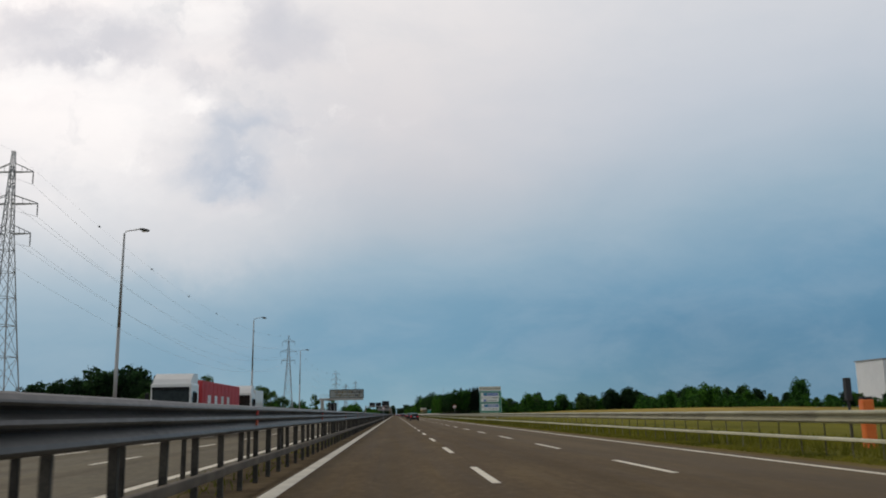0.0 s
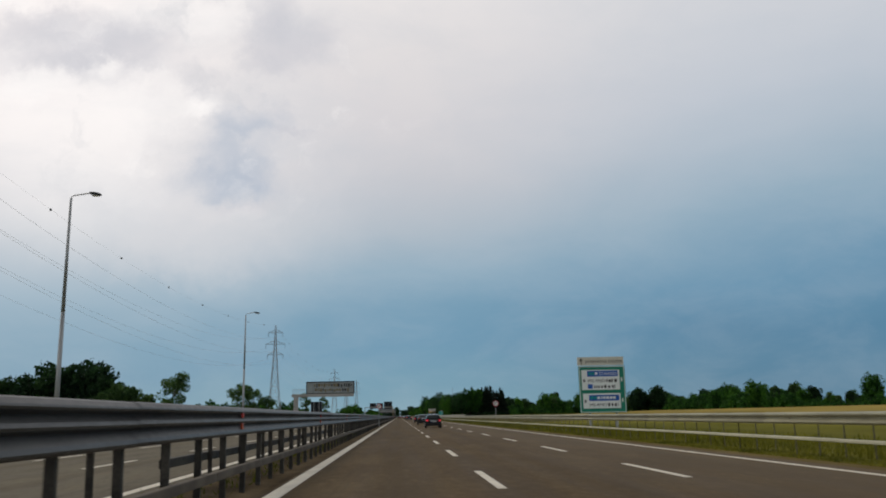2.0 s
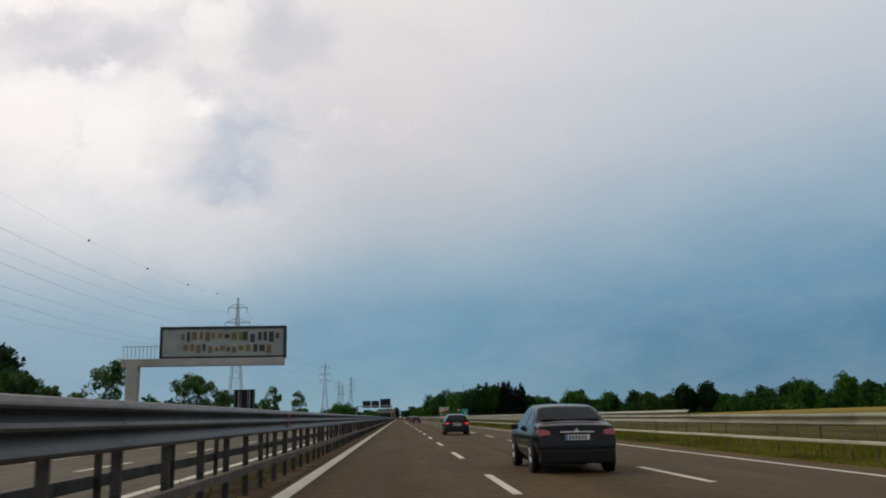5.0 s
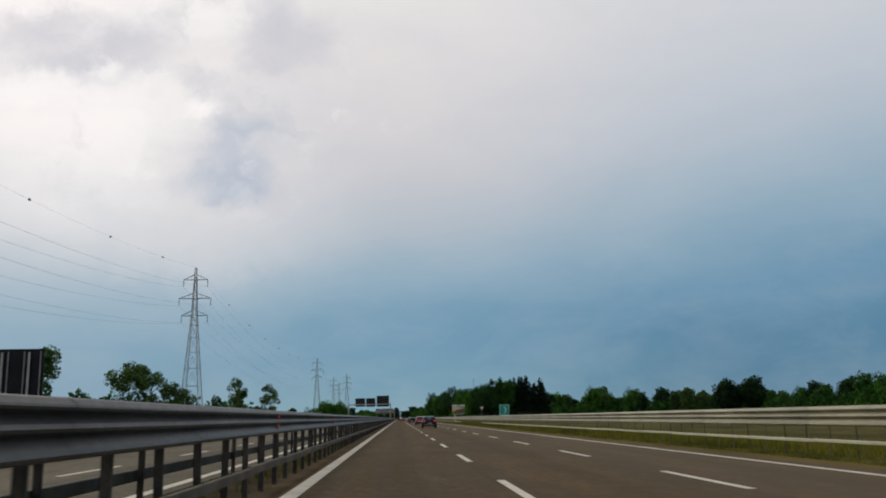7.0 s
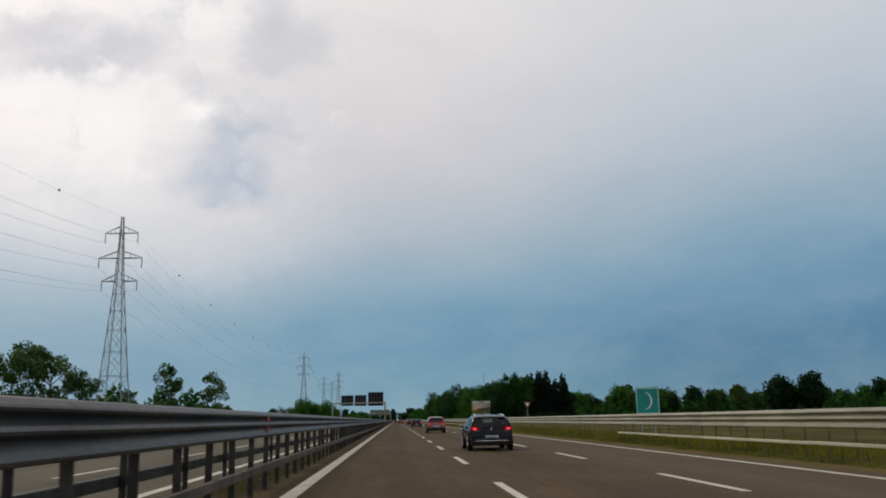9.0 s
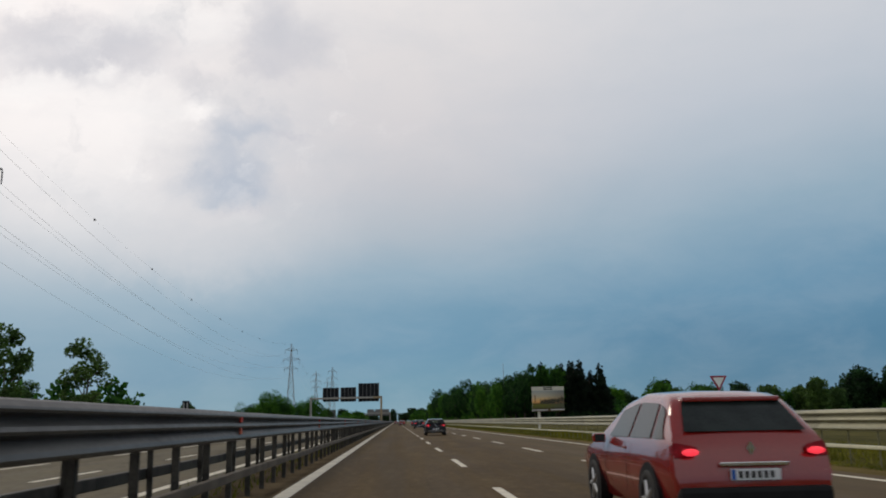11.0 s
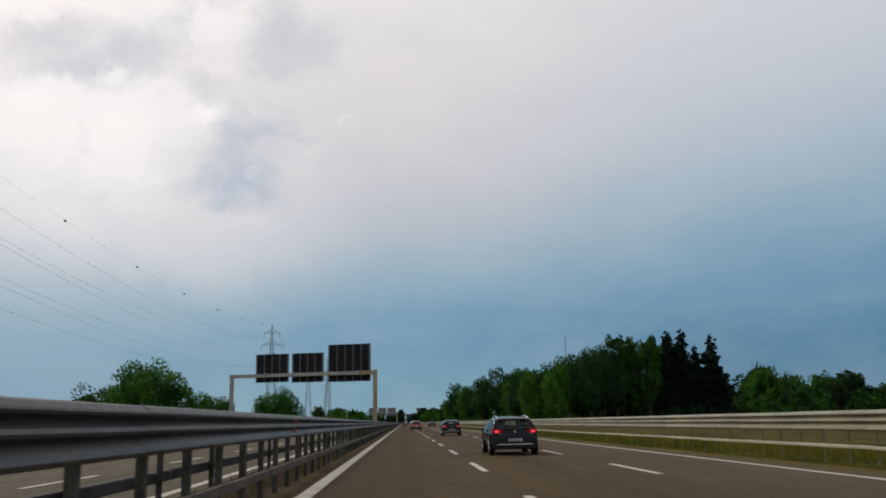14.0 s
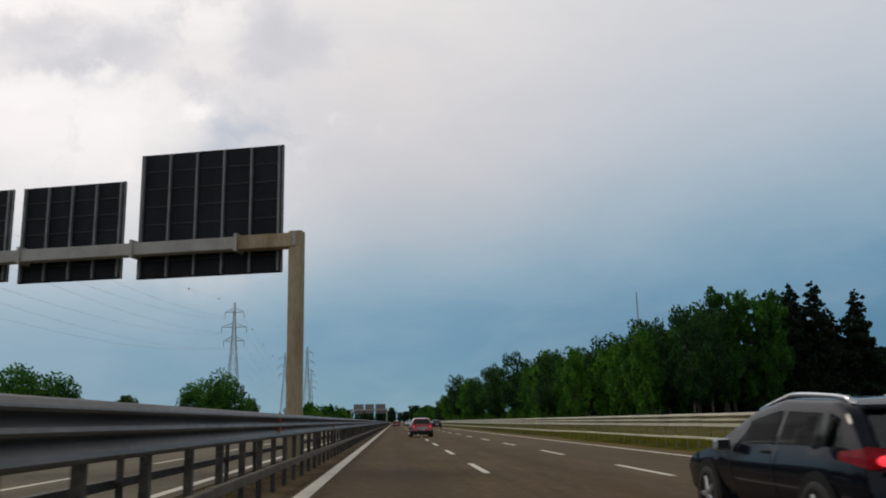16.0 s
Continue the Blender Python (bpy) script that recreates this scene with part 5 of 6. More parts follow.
def works_building():
    b = thing("works_building", 374, 642, -0.1, "large white works building beyond the trees", "building")
    wall = part("wall", boxed(0, 110, 0, 40, 0, 36), WALL, b)
    part("roof", boxed(-0.6, 110.6, -0.6, 40.6, 36, 37), ROOF, b)
    for i in range(14):
        for j in range(3):
            part("window", boxed(4 + i * 7.6, 8 + i * 7.6, -0.15, -0.005, 16 + j * 6.5, 18.2 + j * 6.5), GLASS, wall)
    c = thing("chimney", 392, 632, -0.1, "dark red factory chimney", "chimney")
    part("shaft", rod(bmesh.new(), (0, 0, 0), (0, 0, 56), 2.6, 1.8, 20), BRICK_RED, c, smooth=True)
    part("band", ring(bmesh.new(), 1.6, 2.0, -0.8, 0.8), SIGN_WHITE, c).matrix_basis = pose(0, 0, 54, 90)


works_building()
mast = thing("mast", 40.6, 724, -4.0, "thin grey lattice mast rising behind the wood", "mast")
for a in range(3):
    c, s = math.cos(2.094 * a), math.sin(2.094 * a)
    bm = rod(bmesh.new(), (0.28 * c, 0.28 * s, 0), (0.06 * c, 0.06 * s, 25.5), 0.035, sides=4)
    part("mast_leg", bm, LATTICE, mast)
bm = bmesh.new()
for k in range(26):
    r0, r1 = 0.35 - 0.25 * k / 26, 0.35 - 0.25 * (k + 1) / 26
    for a in range(3):
        rod(bm, (r0 * math.cos(2.094 * a), r0 * math.sin(2.094 * a), k), (r1 * math.cos(2.094 * (a + 1)), r1 * math.sin(2.094 * (a + 1)), k + 1), 0.03, sides=3)
tagged(part("mast_bracing", bm, LATTICE, mast), kind="stuff")


# ---- cars and lorries ----
def interp(keys, v):
    for (a, p), (b, q) in zip(keys, keys[1:]):
        if v <= b:
            f = (v - a) / (b - a)
            return p + (q - p) * f
    return keys[-1][1]


def smooth_interp(keys, v, width=0.10):
    return sum(interp(keys, min(max(v + width * k, keys[0][0]), keys[-1][0])) for k in (-1, -0.5, 0, 0.5, 1)) / 5


class Shape:
    """The outline of a car: roof line over its length, width and window line."""

    def __init__(self, length, width, height, tail, nose, belt):
        self.length, self.w, self.belt, self.height = length, width / 2, belt, height
        self.top_keys = [(y, z) for y, z in tail] + [(length - y, z) for y, z in reversed(nose)]

    def top(self, y):
        return smooth_interp(self.top_keys, y, 0.05)

    def half(self, y):
        e = min(y, self.length - y)
        return self.w * (0.91 + 0.09 * min(1, max(e, 0) / 0.55) ** 0.5)

    def side(self, y, z):
        """The half width at a height."""
        w = self.half(y)
        if z < self.belt:
            return w - (0.17 * (0.62 - z) if z < 0.62 else 0.13 * (z - 0.62)) - (0.03 if z < 0.36 else 0)
        return w - 0.13 * (self.belt - 0.62) - (z - self.belt) * 0.46


def car_body(s, side_holes=(), top_holes=()):
    """The shell, lofted along the car, left open behind see-through panes."""
    bm = bmesh.new()
    ys = [s.length * k / 64 for k in range(65)]
    ys = sorted(set([0.0, 0.015, 0.04] + ys[1:-1] + [s.length - 0.03, s.length]))
    rings = []
    for y in ys:
        top = s.top(y)
        lift = 0.20 + 0.10 * max(0, 1 - min(y, s.length - y) / 0.5)
        ring_pts = [(0.0, lift), (s.half(y) - 0.12, lift)]
        base, sill, head = lift + 0.05, s.belt + 0.05, top - 0.12
        if side_holes and head > s.belt + 0.12:
            levels = [base + (sill - base) * f for f in (0.0, 0.2, 0.4, 0.6, 0.8, 1.0)] + [(sill + head) / 2, head, top - 0.04]
        else:
            levels = [base + (top - base) * f for f in (0.0, 0.12, 0.25, 0.4, 0.55, 0.7, 0.82, 0.91, 0.96)]
        ring_pts += [(s.side(y, z), z) for z in levels]
        x = ring_pts[-1][0]
        ring_pts += [(x - 0.05, top - 0.008), (x - 0.18, top + 0.004), (x * 0.4, top + 0.016), (0.0, top + 0.02)]
        rings.append([bm.verts.new((px, y, pz)) for px, pz in ring_pts] + [bm.verts.new((-px, y, pz)) for px, pz in ring_pts[-2:0:-1]])
    for a, b, ya, yb in zip(rings, rings[1:], ys, ys[1:]):
        n = len(a)
        gone = set()
        if any(y0 <= ya and yb <= y1 for y0, y1 in side_holes):
            gone |= {7, 8, 19, 20}
        if any(y0 <= ya and yb <= y1 for y0, y1 in top_holes):
            gone |= {12, 13, 14, 15}
        for k in range(n):
            if k not in gone:
                bm.faces.new((a[k], a[(k + 1) % n], b[(k + 1) % n], b[k]))
    bm.faces.new(rings[0])
    bm.faces.new(rings[-1][::-1])
    bmesh.ops.recalc_face_normals(bm, faces=bm.faces)
    return bm


def car_seat(x, y, wide, parent):
    """A seat with its cushion, tilted back and head restraint."""
    seat = part("seat", boxed(x - wide / 2, x + wide / 2, y, y + 0.5, 0.42, 0.58, bevel=0.05), SEAT, parent, "dark cloth seat")
    back = boxed(-wide / 2, wide / 2, -0.07, 0.07, 0.0, 0.56, bevel=0.05)
    bmesh.ops.transform(back, matrix=pose(x, y, 0.52, 12), verts=back.verts)
    part("backrest", back, SEAT, seat)
    for hx in (x,) if wide < 0.7 else (x - 0.38, x + 0.38):
        rest = boxed(hx - 0.13, hx + 0.13, y - 0.21, y - 0.11, 1.04, 1.20, bevel=0.04)
        part("headrest", rest, SEAT, seat)


def side_window(s, y0, y1, sgn, slant0=0.0, slant1=0.0):
    """A pane that follows the car's side between two uprights."""
    bm = bmesh.new()
    rows = []
    for k in range(9):
        col = []
        for j in range(4):
            f = j / 3
            y = (y0 + slant0 * f) + ((y1 + slant1 * f) - (y0 + slant0 * f)) * k / 8
            low = s.belt + 0.05
            z = low + (max(s.top(y) - 0.11, low + 0.01) - low) * f
            col.append(bm.verts.new((sgn * (s.side(y, z) + 0.012), y, z)))
        rows.append(col)
    for a, b in zip(rows, rows[1:]):
        for j in range(3):
            bm.faces.new((a[j], a[j + 1], b[j + 1], b[j]))
    bmesh.ops.recalc_face_normals(bm, faces=bm.faces)
    return bm


def end_window(s, y0, y1, wide):
    """Rear window or windscreen, lying just over the sloping roof line."""
    bm = bmesh.new()
    rows = []
    for k in range(9):
        y = y0 + (y1 - y0) * k / 8
        z = s.top(y)
        x = (s.side(y, z) - 0.10) * wide
        dz = (s.top(y + 0.03) - s.top(y - 0.03)) / 0.06
        ln = math.hypot(1, dz)
        oy, oz = -dz / ln * 0.03, 1 / ln * 0.03
        rows.append([bm.verts.new((x * q, y + oy, z + oz)) for q in (-1, -0.5, 0, 0.5, 1)])
    for a, b in zip(rows, rows[1:]):
        for j in range(4):
            bm.faces.new((a[j], a[j + 1], b[j + 1], b[j]))
    bmesh.ops.recalc_face_normals(bm, faces=bm.faces)
    return bm


def wheel(parent, x, y, r, wide, sgn):
    bm = bmesh.new()
    n, prof = 28, [(-0.5, 0.66), (-0.5, 0.90), (-0.38, 1.0), (0.38, 1.0), (0.5, 0.90), (0.5, 0.66)]
    rows = []
    for k in range(n):
        c, s = math.cos(6.28319 * k / n), math.sin(6.28319 * k / n)
        rows.append([bm.verts.new((p * wide, c * q * r, s * q * r)) for p, q in prof])
    for k in range(n):
        a, b = rows[k], rows[(k + 1) % n]
        for j in range(len(prof)):
            bm.faces.new((a[j], a[(j + 1) % len(prof)], b[(j + 1) % len(prof)], b[j]))
    bmesh.ops.recalc_face_normals(bm, faces=bm.faces)
    tyre = part("wheel", bm, RUBBER, parent, "black tyre on an alloy rim", smooth=True)
    tyre.location = (x, y, r)
    bm = rod(bmesh.new(), (sgn * wide * 0.20, 0, 0), (sgn * wide * 0.30, 0, 0), r * 0.68, sides=24)
    for k in range(5):
        a = 6.28319 * k / 5
        c, s = math.cos(a), math.sin(a)
        rod(bm, (sgn * wide * 0.40, c * r * 0.1, s * r * 0.1), (sgn * wide * 0.40, c * r * 0.64, s * r * 0.64), r * 0.12, r * 0.09, 6)
    part("rim", bm, ALLOY, tyre)
    rim_ring = rod(bmesh.new(), (sgn * wide * 0.30, 0, 0), (sgn * wide * 0.44, 0, 0), r * 0.13, sides=12)
    part("hub", rim_ring, CHROME, tyre)


def car(name, x, y, label, paint, s, group="cars", turn=0.0, rails=False, lit=True, window=(0.18, 0.62), plate_z=0.66, lamp_z=0.92, lamp_h=0.15, lamp_x=0.57, lamp_wrap=0.15, silver_trim=False, spoiler=True):
    c = thing(name, x, y, 0.005, label, "car", group, turn)
    clear = rails
    body = part("body", car_body(s, ((0.52, 0.74), (0.88, 1.63), (1.69, 2.42)), ((window[0] - 0.01, window[1] + 0.01), (s.length - 1.75, s.length - 1.14))) if clear else car_body(s), paint, c, smooth=True)
    pane = CLEAR_GLASS if clear else GLASS
    if clear:
        for hx in (-0.36, 0.36):
            car_seat(hx, 1.75, 0.5, c)
        car_seat(0, 0.95, 1.15, c)
        part("dashboard", boxed(-0.62, 0.62, 2.75, 3.0, 0.62, 0.93, bevel=0.05), PLASTIC, c)
        part("parcel_shelf", boxed(-0.58, 0.58, 0.30, 0.80, 0.86, 0.88), SEAT, c)
    body.data.set_sharp_from_angle(angle=radians(38))
    glass = [(0.80, 1.62, 0.10, 0.0), (1.70, 2.62, 0.0, -0.25)] if s.length > 4 else [(0.75, 1.5, 0.1, 0.0), (1.58, 2.5, 0.0, -0.25)]
    for sgn in (-1, 1):
        for y0, y1, a, b in glass:
            part("side_window", side_window(s, y0, y1, sgn, a, b), pane, c, smooth=True)
        part("quarter_window", side_window(s, 0.34, 0.72, sgn, 0.22, 0.08), pane, c, smooth=True)
        # door mirror; the estates' pale alloy cap stands for reflected sky
        bm = boxed(-0.085, 0.085, -0.06, 0.06, -0.055, 0.065, bevel=0.03)
        mir = part("door_mirror", bm, ALLOY if clear else paint, c)
        mir.location = (sgn * (s.half(2.75) + 0.07), 2.72, s.belt + 0.02)
        part("mirror_glass", boxed(-0.065, 0.065, -0.066, -0.061, -0.04, 0.05), GLASS, mir)
        # tail lamp wrapping round the corner
        bm = bmesh.new()
        rows = []
        for k in range(13):
            f = k / 12
            yy = lamp_wrap * max(0, (f - 0.5) * 2) ** 1.2
            col = []
            for j in range(3):
                z = lamp_z + lamp_h * (j - 1) / 2 * (0.45 + 0.55 * min(1, f * 2) ** 0.6 - 1.2 * max(0, f - 0.5)) + 0.02 * f
                edge = s.side(max(yy, 0.02), z) + 0.012
                px = (lamp_x + (edge - lamp_x) * min(1, f * 2)) if f < 0.5 else edge
                back = yy if f >= 0.5 else 0.02 * f * 2
                tail_y = next((q * 0.01 for q in range(60) if s.top(q * 0.01) > z), 0.0)
                col.append(bm.verts.new((sgn * px, max(back, tail_y) - 0.03 * (1 - f) - 0.004, z)))
            rows.append(col)
        for a, b in zip(rows, rows[1:]):
            for j in range(2):
                bm.faces.new((a[j], a[j + 1], b[j + 1], b[j]))
        bmesh.ops.recalc_face_normals(bm, faces=bm.faces)
        lamp_part = part("tail_light", bm, TAIL if lit else TAIL_DULL, c, "lit red tail light" if lit else "dark red tail light")
        if lit:
            core = bmesh.new()
            bmesh.ops.create_uvsphere(core, u_segments=10, v_segments=6, radius=1.0, matrix=Matrix.LocRotScale((sgn * 0.66, -0.018, lamp_z - 0.012), None, (0.095, 0.022, lamp_h * 0.26)))
            if rails:
                part("reversing_light", boxed(*sorted((sgn * 0.47, sgn * 0.66)), -0.03, 0.02, lamp_z - lamp_h * 0.62, lamp_z - lamp_h * 0.46, bevel=0.006), RIB, lamp_part, "pale reversing light strip")
            part("lamp_core", core, TAIL_CORE, lamp_part, "glowing brake lamp", smooth=True)
        for yy in (0.78, s.length - 0.86):
            w = s.half(yy)
            part("wheel_arch", rod(bmesh.new(), (sgn * (w - 0.10), yy, 0.34), (sgn * (w + 0.004), yy, 0.34), 0.385, sides=28), PLASTIC, c)
            wheel(c, sgn * (w - 0.085), yy, 0.325, 0.21, sgn)
        for yy in (1.66, 2.72):
            part("door_seam", boxed(sgn * s.side(yy, 0.62) - 0.004, sgn * s.side(yy, 0.62) + 0.006 * sgn + 0.004, yy - 0.006, yy + 0.006, 0.36, s.belt), PLASTIC, c)
        part("door_handle", boxed(sgn * s.side(1.9, 0.86) - 0.012, sgn * s.side(1.9, 0.86) + 0.022, 1.75, 1.93, 0.84, 0.87, bevel=0.006), paint, c)
        if rails:
            bm = bmesh.new()
            pts = [(sgn * (s.side(yy, s.top(yy)) - 0.09), yy, s.top(yy) + 0.010 + 0.028 * math.sin(math.pi * k / 12)) for k, yy in enumerate([0.55 + 1.9 * q / 12 for q in range(13)])]
            rings = [[bm.verts.new((px + 0.024 * math.cos(q * 0.785), py, pz + 0.024 * math.sin(q * 0.785))) for q in range(8)] for px, py, pz in pts]
            for a, b in zip(rings, rings[1:]):
                for q in range(8):
                    bm.faces.new((a[q], a[(q + 1) % 8], b[(q + 1) % 8], b[q]))
            bm.faces.new(rings[0])
            bm.faces.new(rings[-1][::-1])
            bmesh.ops.recalc_face_normals(bm, faces=bm.faces)
            part("roof_rail", bm, CHROME, c, "silver roof rail", smooth=True)
    part("rear_window", end_window(s, *window, 0.98), REAR_GLASS if clear else GLASS, c, smooth=True)
    part("windscreen", end_window(s, s.length - 1.72, s.length - 1.16, 0.92), pane, c, smooth=True)
    part("rear_bumper", boxed(-s.half(0) + 0.01, s.half(0) - 0.01, -0.05, 0.30, 0.20, 0.50, bevel=0.05), PLASTIC, c, "black rear bumper")
    plate = part("number_plate", boxed(-0.26, 0.26, -0.035, -0.008, plate_z - 0.055, plate_z + 0.055, bevel=0.004), PLATE, c, "white number plate")
    part("plate_strip", boxed(-0.255, -0.215, -0.039, -0.035, plate_z - 0.05, plate_z + 0.05), SIGN_BLUE, plate)
    for k in range(6):
        part("plate_bar", boxed(-0.18 + k * 0.066, -0.142 + k * 0.066, -0.039, -0.035, plate_z - 0.035, plate_z + 0.035), INK, plate)
    bm = boxed(-0.36, 0.36, -0.02, 0.02, plate_z + 0.085, plate_z + 0.125, bevel=0.008)
    part("boot_trim", bm, CHROME if not silver_trim else paint, c, "chrome strip above the plate" if not silver_trim else "")
    bm = bmesh.new()
    d = [bm.verts.new(p) for p in ((0, -0.03, 0.07), (0.045, -0.03, 0), (0, -0.03, -0.07), (-0.045, -0.03, 0), (0, 0.02, 0.07), (0.045, 0.02, 0), (0, 0.02, -0.07), (-0.045, 0.02, 0))]
    for f in ((0, 1, 2, 3), (4, 7, 6, 5), (0, 4, 5, 1), (1, 5, 6, 2), (2, 6, 7, 3), (3, 7, 4, 0)):
        bm.faces.new([d[k] for k in f])
    bmesh.ops.recalc_face_normals(bm, faces=bm.faces)
    badge_y = next((q * 0.01 for q in range(60) if s.top(q * 0.01) > s.belt - 0.02), 0.05)
    part("badge", bm, CHROME, c, "plain silver badge").location = (0, badge_y - 0.02, s.belt - 0.05)
    if silver_trim:
        part("bumper_trim", boxed(-0.62, 0.62, -0.062, -0.03, 0.360, 0.400, bevel=0.01), CHROME, c, "silver bumper strip")
        for sgn in (-1, 1):
            part("bumper_trim", rod(bmesh.new(), (sgn * 0.61, -0.046, 0.380), (sgn * 0.73, -0.03, 0.315), 0.018, 0.012, 6), CHROME, c, "turned-down end of the silver strip")
    if spoiler:
        yy = window[1] + 0.03
        part("spoiler", boxed(-s.side(yy, s.top(yy)) + 0.10, s.side(yy, s.top(yy)) - 0.10, yy - 0.12, yy + 0.12, s.top(yy) - 0.02, s.top(yy) + 0.035, bevel=0.02), paint, c, "roof spoiler over the rear window")
    return c


COMPACT_TAIL = [(0.0, 0.40), (0.02, 0.74), (0.08, 0.90), (0.14, 1.00), (0.60, 1.40), (0.85, 1.47), (1.7, 1.50)]
COMPACT_NOSE = [(0.0, 0.42), (0.03, 0.62), (0.25, 0.80), (1.05, 0.96), (1.85, 1.40)]
WAGON_TAIL = [(0.0, 0.40), (0.02, 0.72), (0.06, 0.86), (0.12, 0.93), (0.52, 1.27), (0.78, 1.34), (1.7, 1.39)]
ESTATE_TAIL = [(0.0, 0.40), (0.02, 0.72), (0.07, 0.90), (0.14, 0.97), (0.46, 1.26), (0.72, 1.335), (1.8, 1.375)]
ESTATE = Shape(4.27, 1.76, 1.36, ESTATE_TAIL, [(0.0, 0.42), (0.03, 0.60), (0.25, 0.77), (1.05, 0.90), (1.85, 1.27)], 0.885)
HATCH = Shape(4.25, 1.78, 1.50, COMPACT_TAIL, COMPACT_NOSE, 0.93)
WAGON = Shape(4.20, 1.66, 1.39, WAGON_TAIL, [(0.0, 0.42), (0.03, 0.60), (0.25, 0.77), (1.05, 0.90), (1.85, 1.29)], 0.87)
SEDAN = Shape(4.40, 1.78, 1.44, [(0.0, 0.40), (0.03, 0.80), (0.12, 0.98), (0.55, 1.05), (1.15, 1.38), (1.5, 1.43), (2.2, 1.45)], COMPACT_NOSE, 0.93)

car("hatchback", 3.69, 162.7, "black hatchback with lit tail lights in the middle lane", CAR_BLACK, WAGON, spoiler=False, window=(0.13, 0.52), plate_z=0.66, lamp_z=0.775, lamp_h=0.20, lamp_x=0.44, lamp_wrap=0.30)
car("saloon_car", 3.75, 200.0, "black saloon car in the middle lane", CAR_BLACK, SEDAN, lit=False, window=(0.62, 1.10), plate_z=0.74, lamp_z=0.84, spoiler=False)
car("hatchback", 3.90, 240.2, "black hatchback in the middle lane beside the verge", CAR_BLACK, WAGON, lit=True, spoiler=False, window=(0.13, 0.52), plate_z=0.66, lamp_z=0.775, lamp_h=0.20, lamp_x=0.44, lamp_wrap=0.30)
car("estate_car", 3.62, 361.0, "navy blue estate car with silver roof rails in the middle lane", CAR_NAVY, ESTATE, rails=True, window=(0.10, 0.44), plate_z=0.53, lamp_z=0.85, lamp_h=0.18, lamp_x=0.42, lamp_wrap=0.40, silver_trim=True)
car("hatchback", 3.70, 409.0, "red hatchback in the middle lane of the motorway", CAR_RED, HATCH, lit=True, window=(0.18, 0.56), plate_z=0.62, lamp_z=0.86)
car("estate_car", 3.41, 474.0, "dark blue estate car braking in the middle lane", CAR_NAVY, ESTATE, rails=True, window=(0.10, 0.44), plate_z=0.53, lamp_z=0.85, lamp_h=0.18, lamp_x=0.42, lamp_wrap=0.40, silver_trim=True)
car("estate_car", 3.86, 541.3, "navy blue estate car with glowing brake lights near the wood", CAR_NAVY, ESTATE, rails=True, window=(0.10, 0.44), plate_z=0.53, lamp_z=0.85, lamp_h=0.18, lamp_x=0.42, lamp_wrap=0.40, silver_trim=True)
car("estate_car", 4.22, 589.6, "navy blue estate car with silver roof rails and lit tail lights", CAR_NAVY, ESTATE, rails=True, window=(0.10, 0.44), plate_z=0.53, lamp_z=0.85, lamp_h=0.18, lamp_x=0.42, lamp_wrap=0.40, silver_trim=True)
car("hatchback", 1.85, 652.0, "red hatchback changing lanes on the motorway ahead", CAR_RED, HATCH, lit=True, turn=1.5, window=(0.18, 0.56), plate_z=0.62, lamp_z=0.86)
car("hatchback", 0.2, 812.0, "distant red car in the fast lane", CAR_RED, HATCH, lit=False, window=(0.18, 0.56))
car("saloon_car", 7.4, 742.0, "distant black car in the slow lane", CAR_BLACK, SEDAN, lit=False, window=(0.62, 1.10), spoiler=False)
car("saloon_car", 3.9, 860.0, "distant white car in the middle lane", CAR_WHITE, SEDAN, lit=False, window=(0.62, 1.10), spoiler=False)


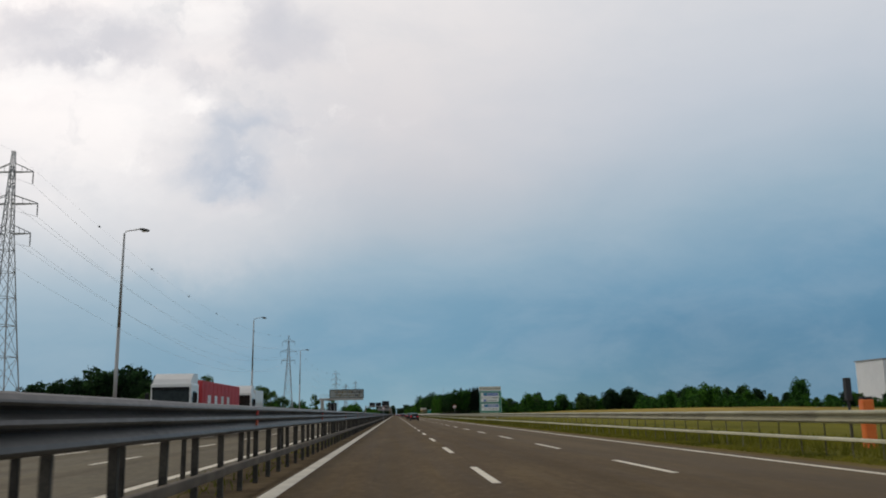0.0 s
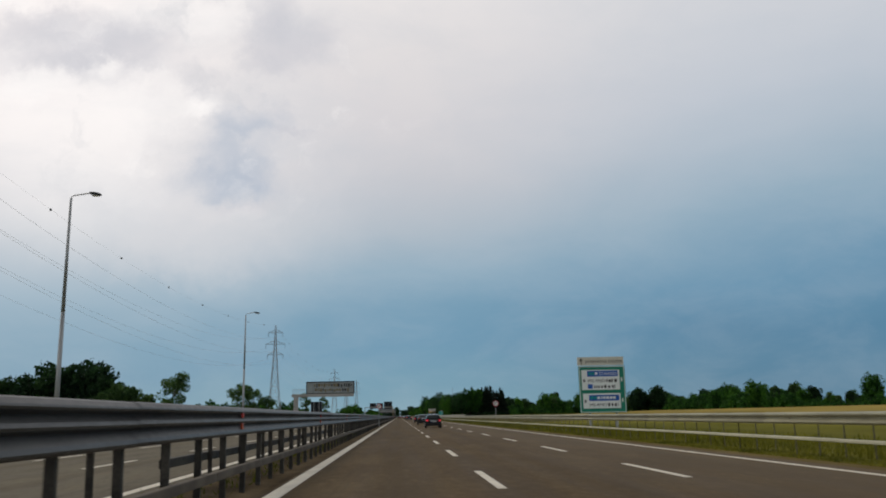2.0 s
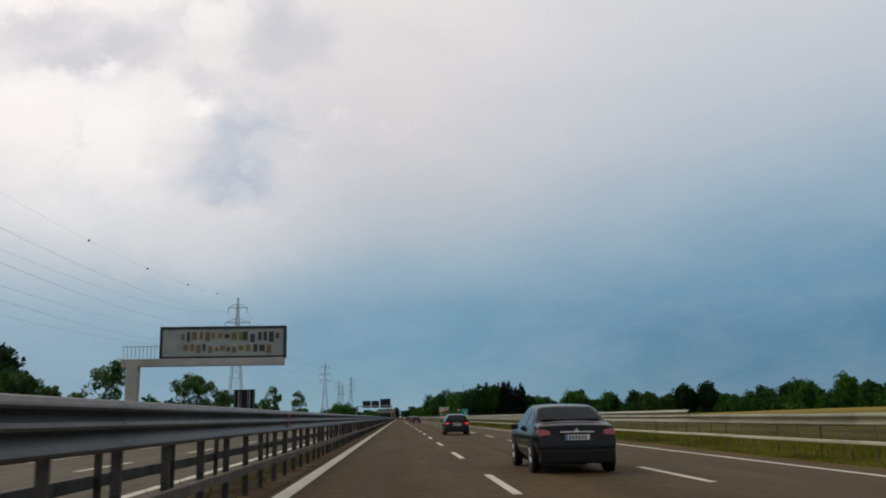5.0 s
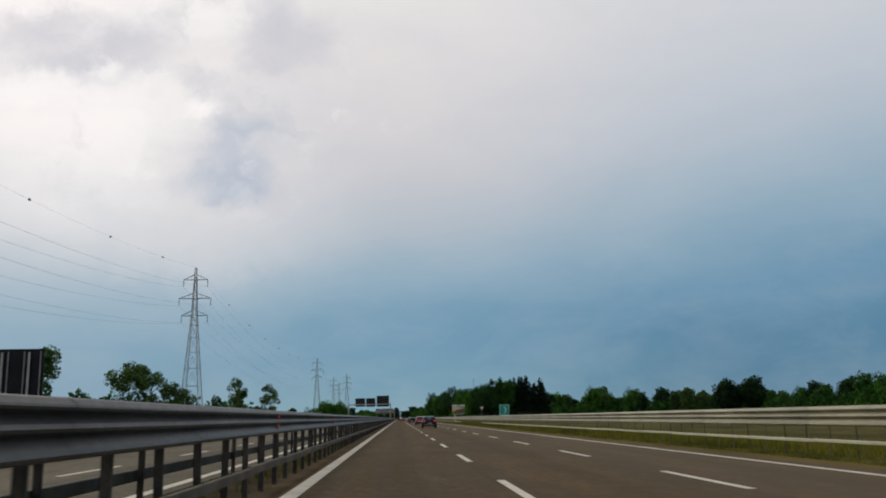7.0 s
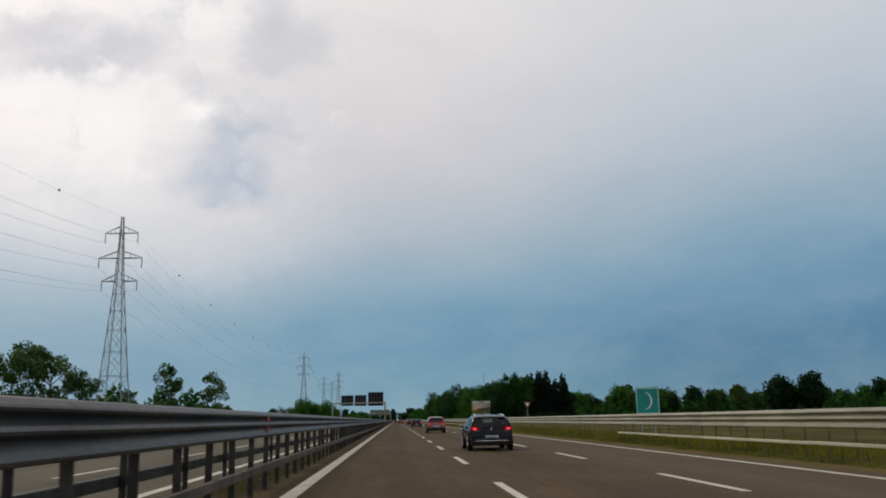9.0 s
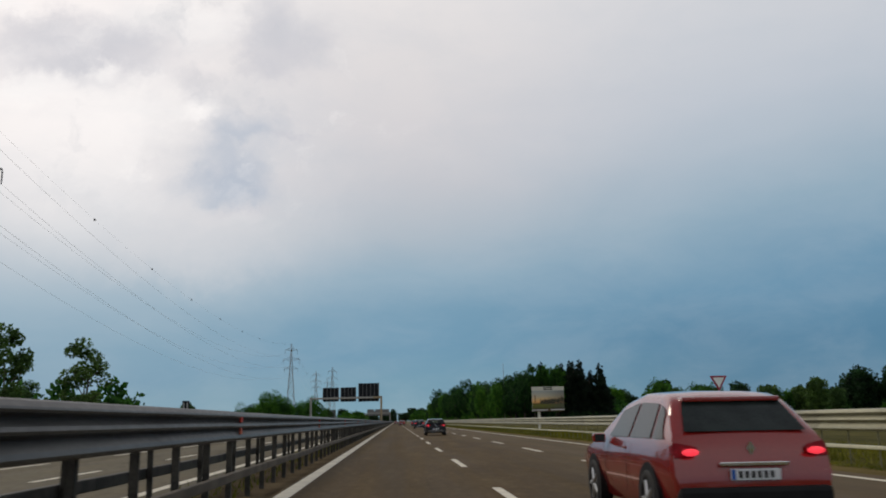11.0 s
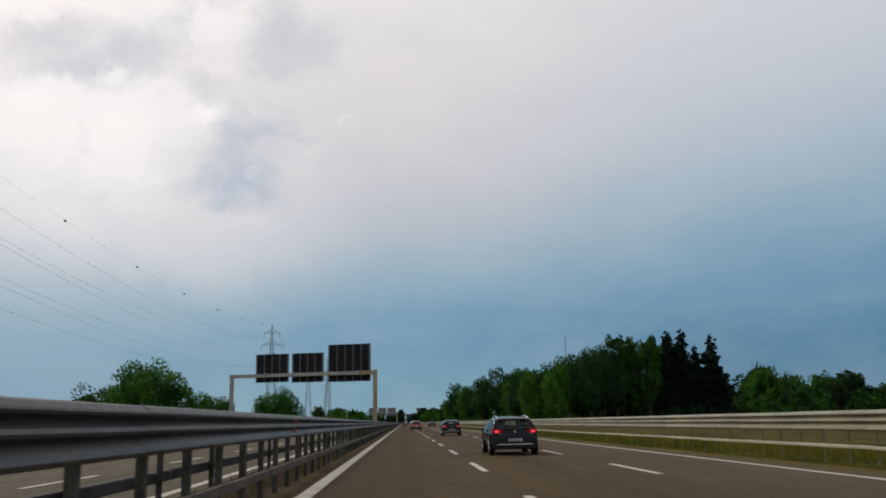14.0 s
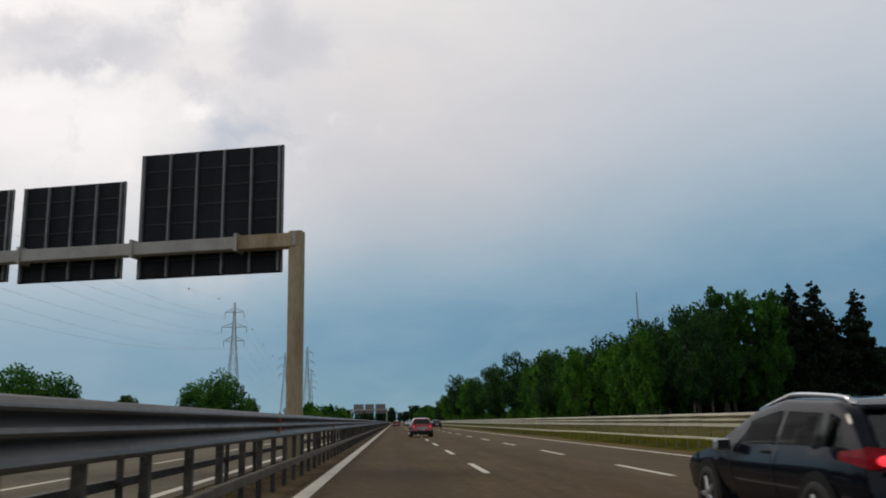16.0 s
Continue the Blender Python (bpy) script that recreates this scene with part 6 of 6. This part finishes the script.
def lorry(x, y, label, tarp, stripe, tail=16.4):
    """A tractor with a curtain-sided trailer that comes towards the camera; its front is at y."""
    t = thing("lorry", x, y, 0.005, label, "lorry", "lorries")
    bm = boxed(-1.24, 1.24, 0.0, 2.1, 0.95, 3.35, bevel=0.12)
    part("cab", bm, TRUCK_WHITE, t, "white cab")
    bm = bmesh.new()
    rings = [[bm.verts.new(p) for p in ((-1.15, y0, z), (1.15, y0, z))] + [bm.verts.new((1.15, 2.05, z)), bm.verts.new((-1.15, 2.05, z))] for y0, z in ((0.08, 3.3), (0.35, 3.6), (0.85, 3.95))]
    for a, b in zip(rings, rings[1:]):
        for k in range(4):
            bm.faces.new((a[k], a[(k + 1) % 4], b[(k + 1) % 4], b[k]))
    bm.faces.new(rings[-1])
    bmesh.ops.recalc_face_normals(bm, faces=bm.faces)
    part("roof_fairing", bm, TRUCK_WHITE, t)
    part("windscreen", boxed(-1.12, 1.12, -0.02, 0.05, 2.05, 2.95, bevel=0.02), GLASS, t)
    part("sun_visor", boxed(-1.12, 1.12, -0.18, 0.0, 2.95, 3.10, bevel=0.02), PLASTIC, t)
    part("grille", boxed(-0.8, 0.8, -0.015, 0.05, 1.15, 1.85, bevel=0.01), PLASTIC, t)
    part("bumper", boxed(-1.24, 1.24, -0.05, 0.9, 0.32, 0.95, bevel=0.05), TRUCK_WHITE, t)
    for s in (-1, 1):
        part("headlight", boxed(s * 0.95 - 0.2, s * 0.95 + 0.2, -0.07, 0.0, 0.68, 0.88, bevel=0.02), CHROME, t)
        part("side_window", boxed(s * 1.215 - 0.03, s * 1.215 + 0.03, 0.35, 1.25, 2.05, 2.85), GLASS, t)
        arm = part("door_mirror", boxed(s * 1.45 - 0.12, s * 1.45 + 0.12, 0.05, 0.20, 2.05, 2.75, bevel=0.03), PLASTIC, t)
        part("mirror_arm", rod(bmesh.new(), (s * 1.2, 0.15, 2.4), (s * 1.36, 0.12, 2.4), 0.03), PLASTIC, arm)
        for yy in (1.3, 5.2, 12.0, 13.3, 14.6) if tail > 10 else (1.3, 5.0):
            wheel(t, s * 1.02, yy, 0.50, 0.34, s)
    part("chassis", boxed(-0.5, 0.5, 0.9, tail - 0.1, 0.75, 1.05), PLASTIC, t)
    trailer = part("trailer", boxed(-1.27, 1.27, 2.9 if tail > 10 else 2.2, tail, 1.10, 3.60, bevel=0.05), tarp, t, "tarpaulin trailer")
    for s in (-1, 1):
        part("side_rail", boxed(s * 1.28 - 0.015, s * 1.28 + 0.015, 2.9 if tail > 10 else 2.2, tail, 1.06, 1.22), PLASTIC, trailer)
        for k in range(10 if tail > 10 else 2):
            part("tarp_strap", boxed(s * 1.275 - 0.012, s * 1.275 + 0.012, 3.6 + k * 1.35, 3.65 + k * 1.35, 1.2, 3.55), tarp, trailer)
        for k in range(4 if tail > 10 else 1):
            part("side_mark", boxed(s * 1.28 - 0.006, s * 1.28 + 0.006, 4.6 + k * 2.2, 5.5 + k * 2.2, 2.0, 2.0 + stripe), TRUCK_WHITE, trailer, "pale marking")
    return t


lorry(-13.6, 54.0, "white lorry with a red tarpaulin trailer on the opposite carriageway", TARP_RED, 0.7)
lorry(-13.7, 77.0, "small white box lorry on the opposite carriageway", TRUCK_WHITE, 0.5, 6.6)
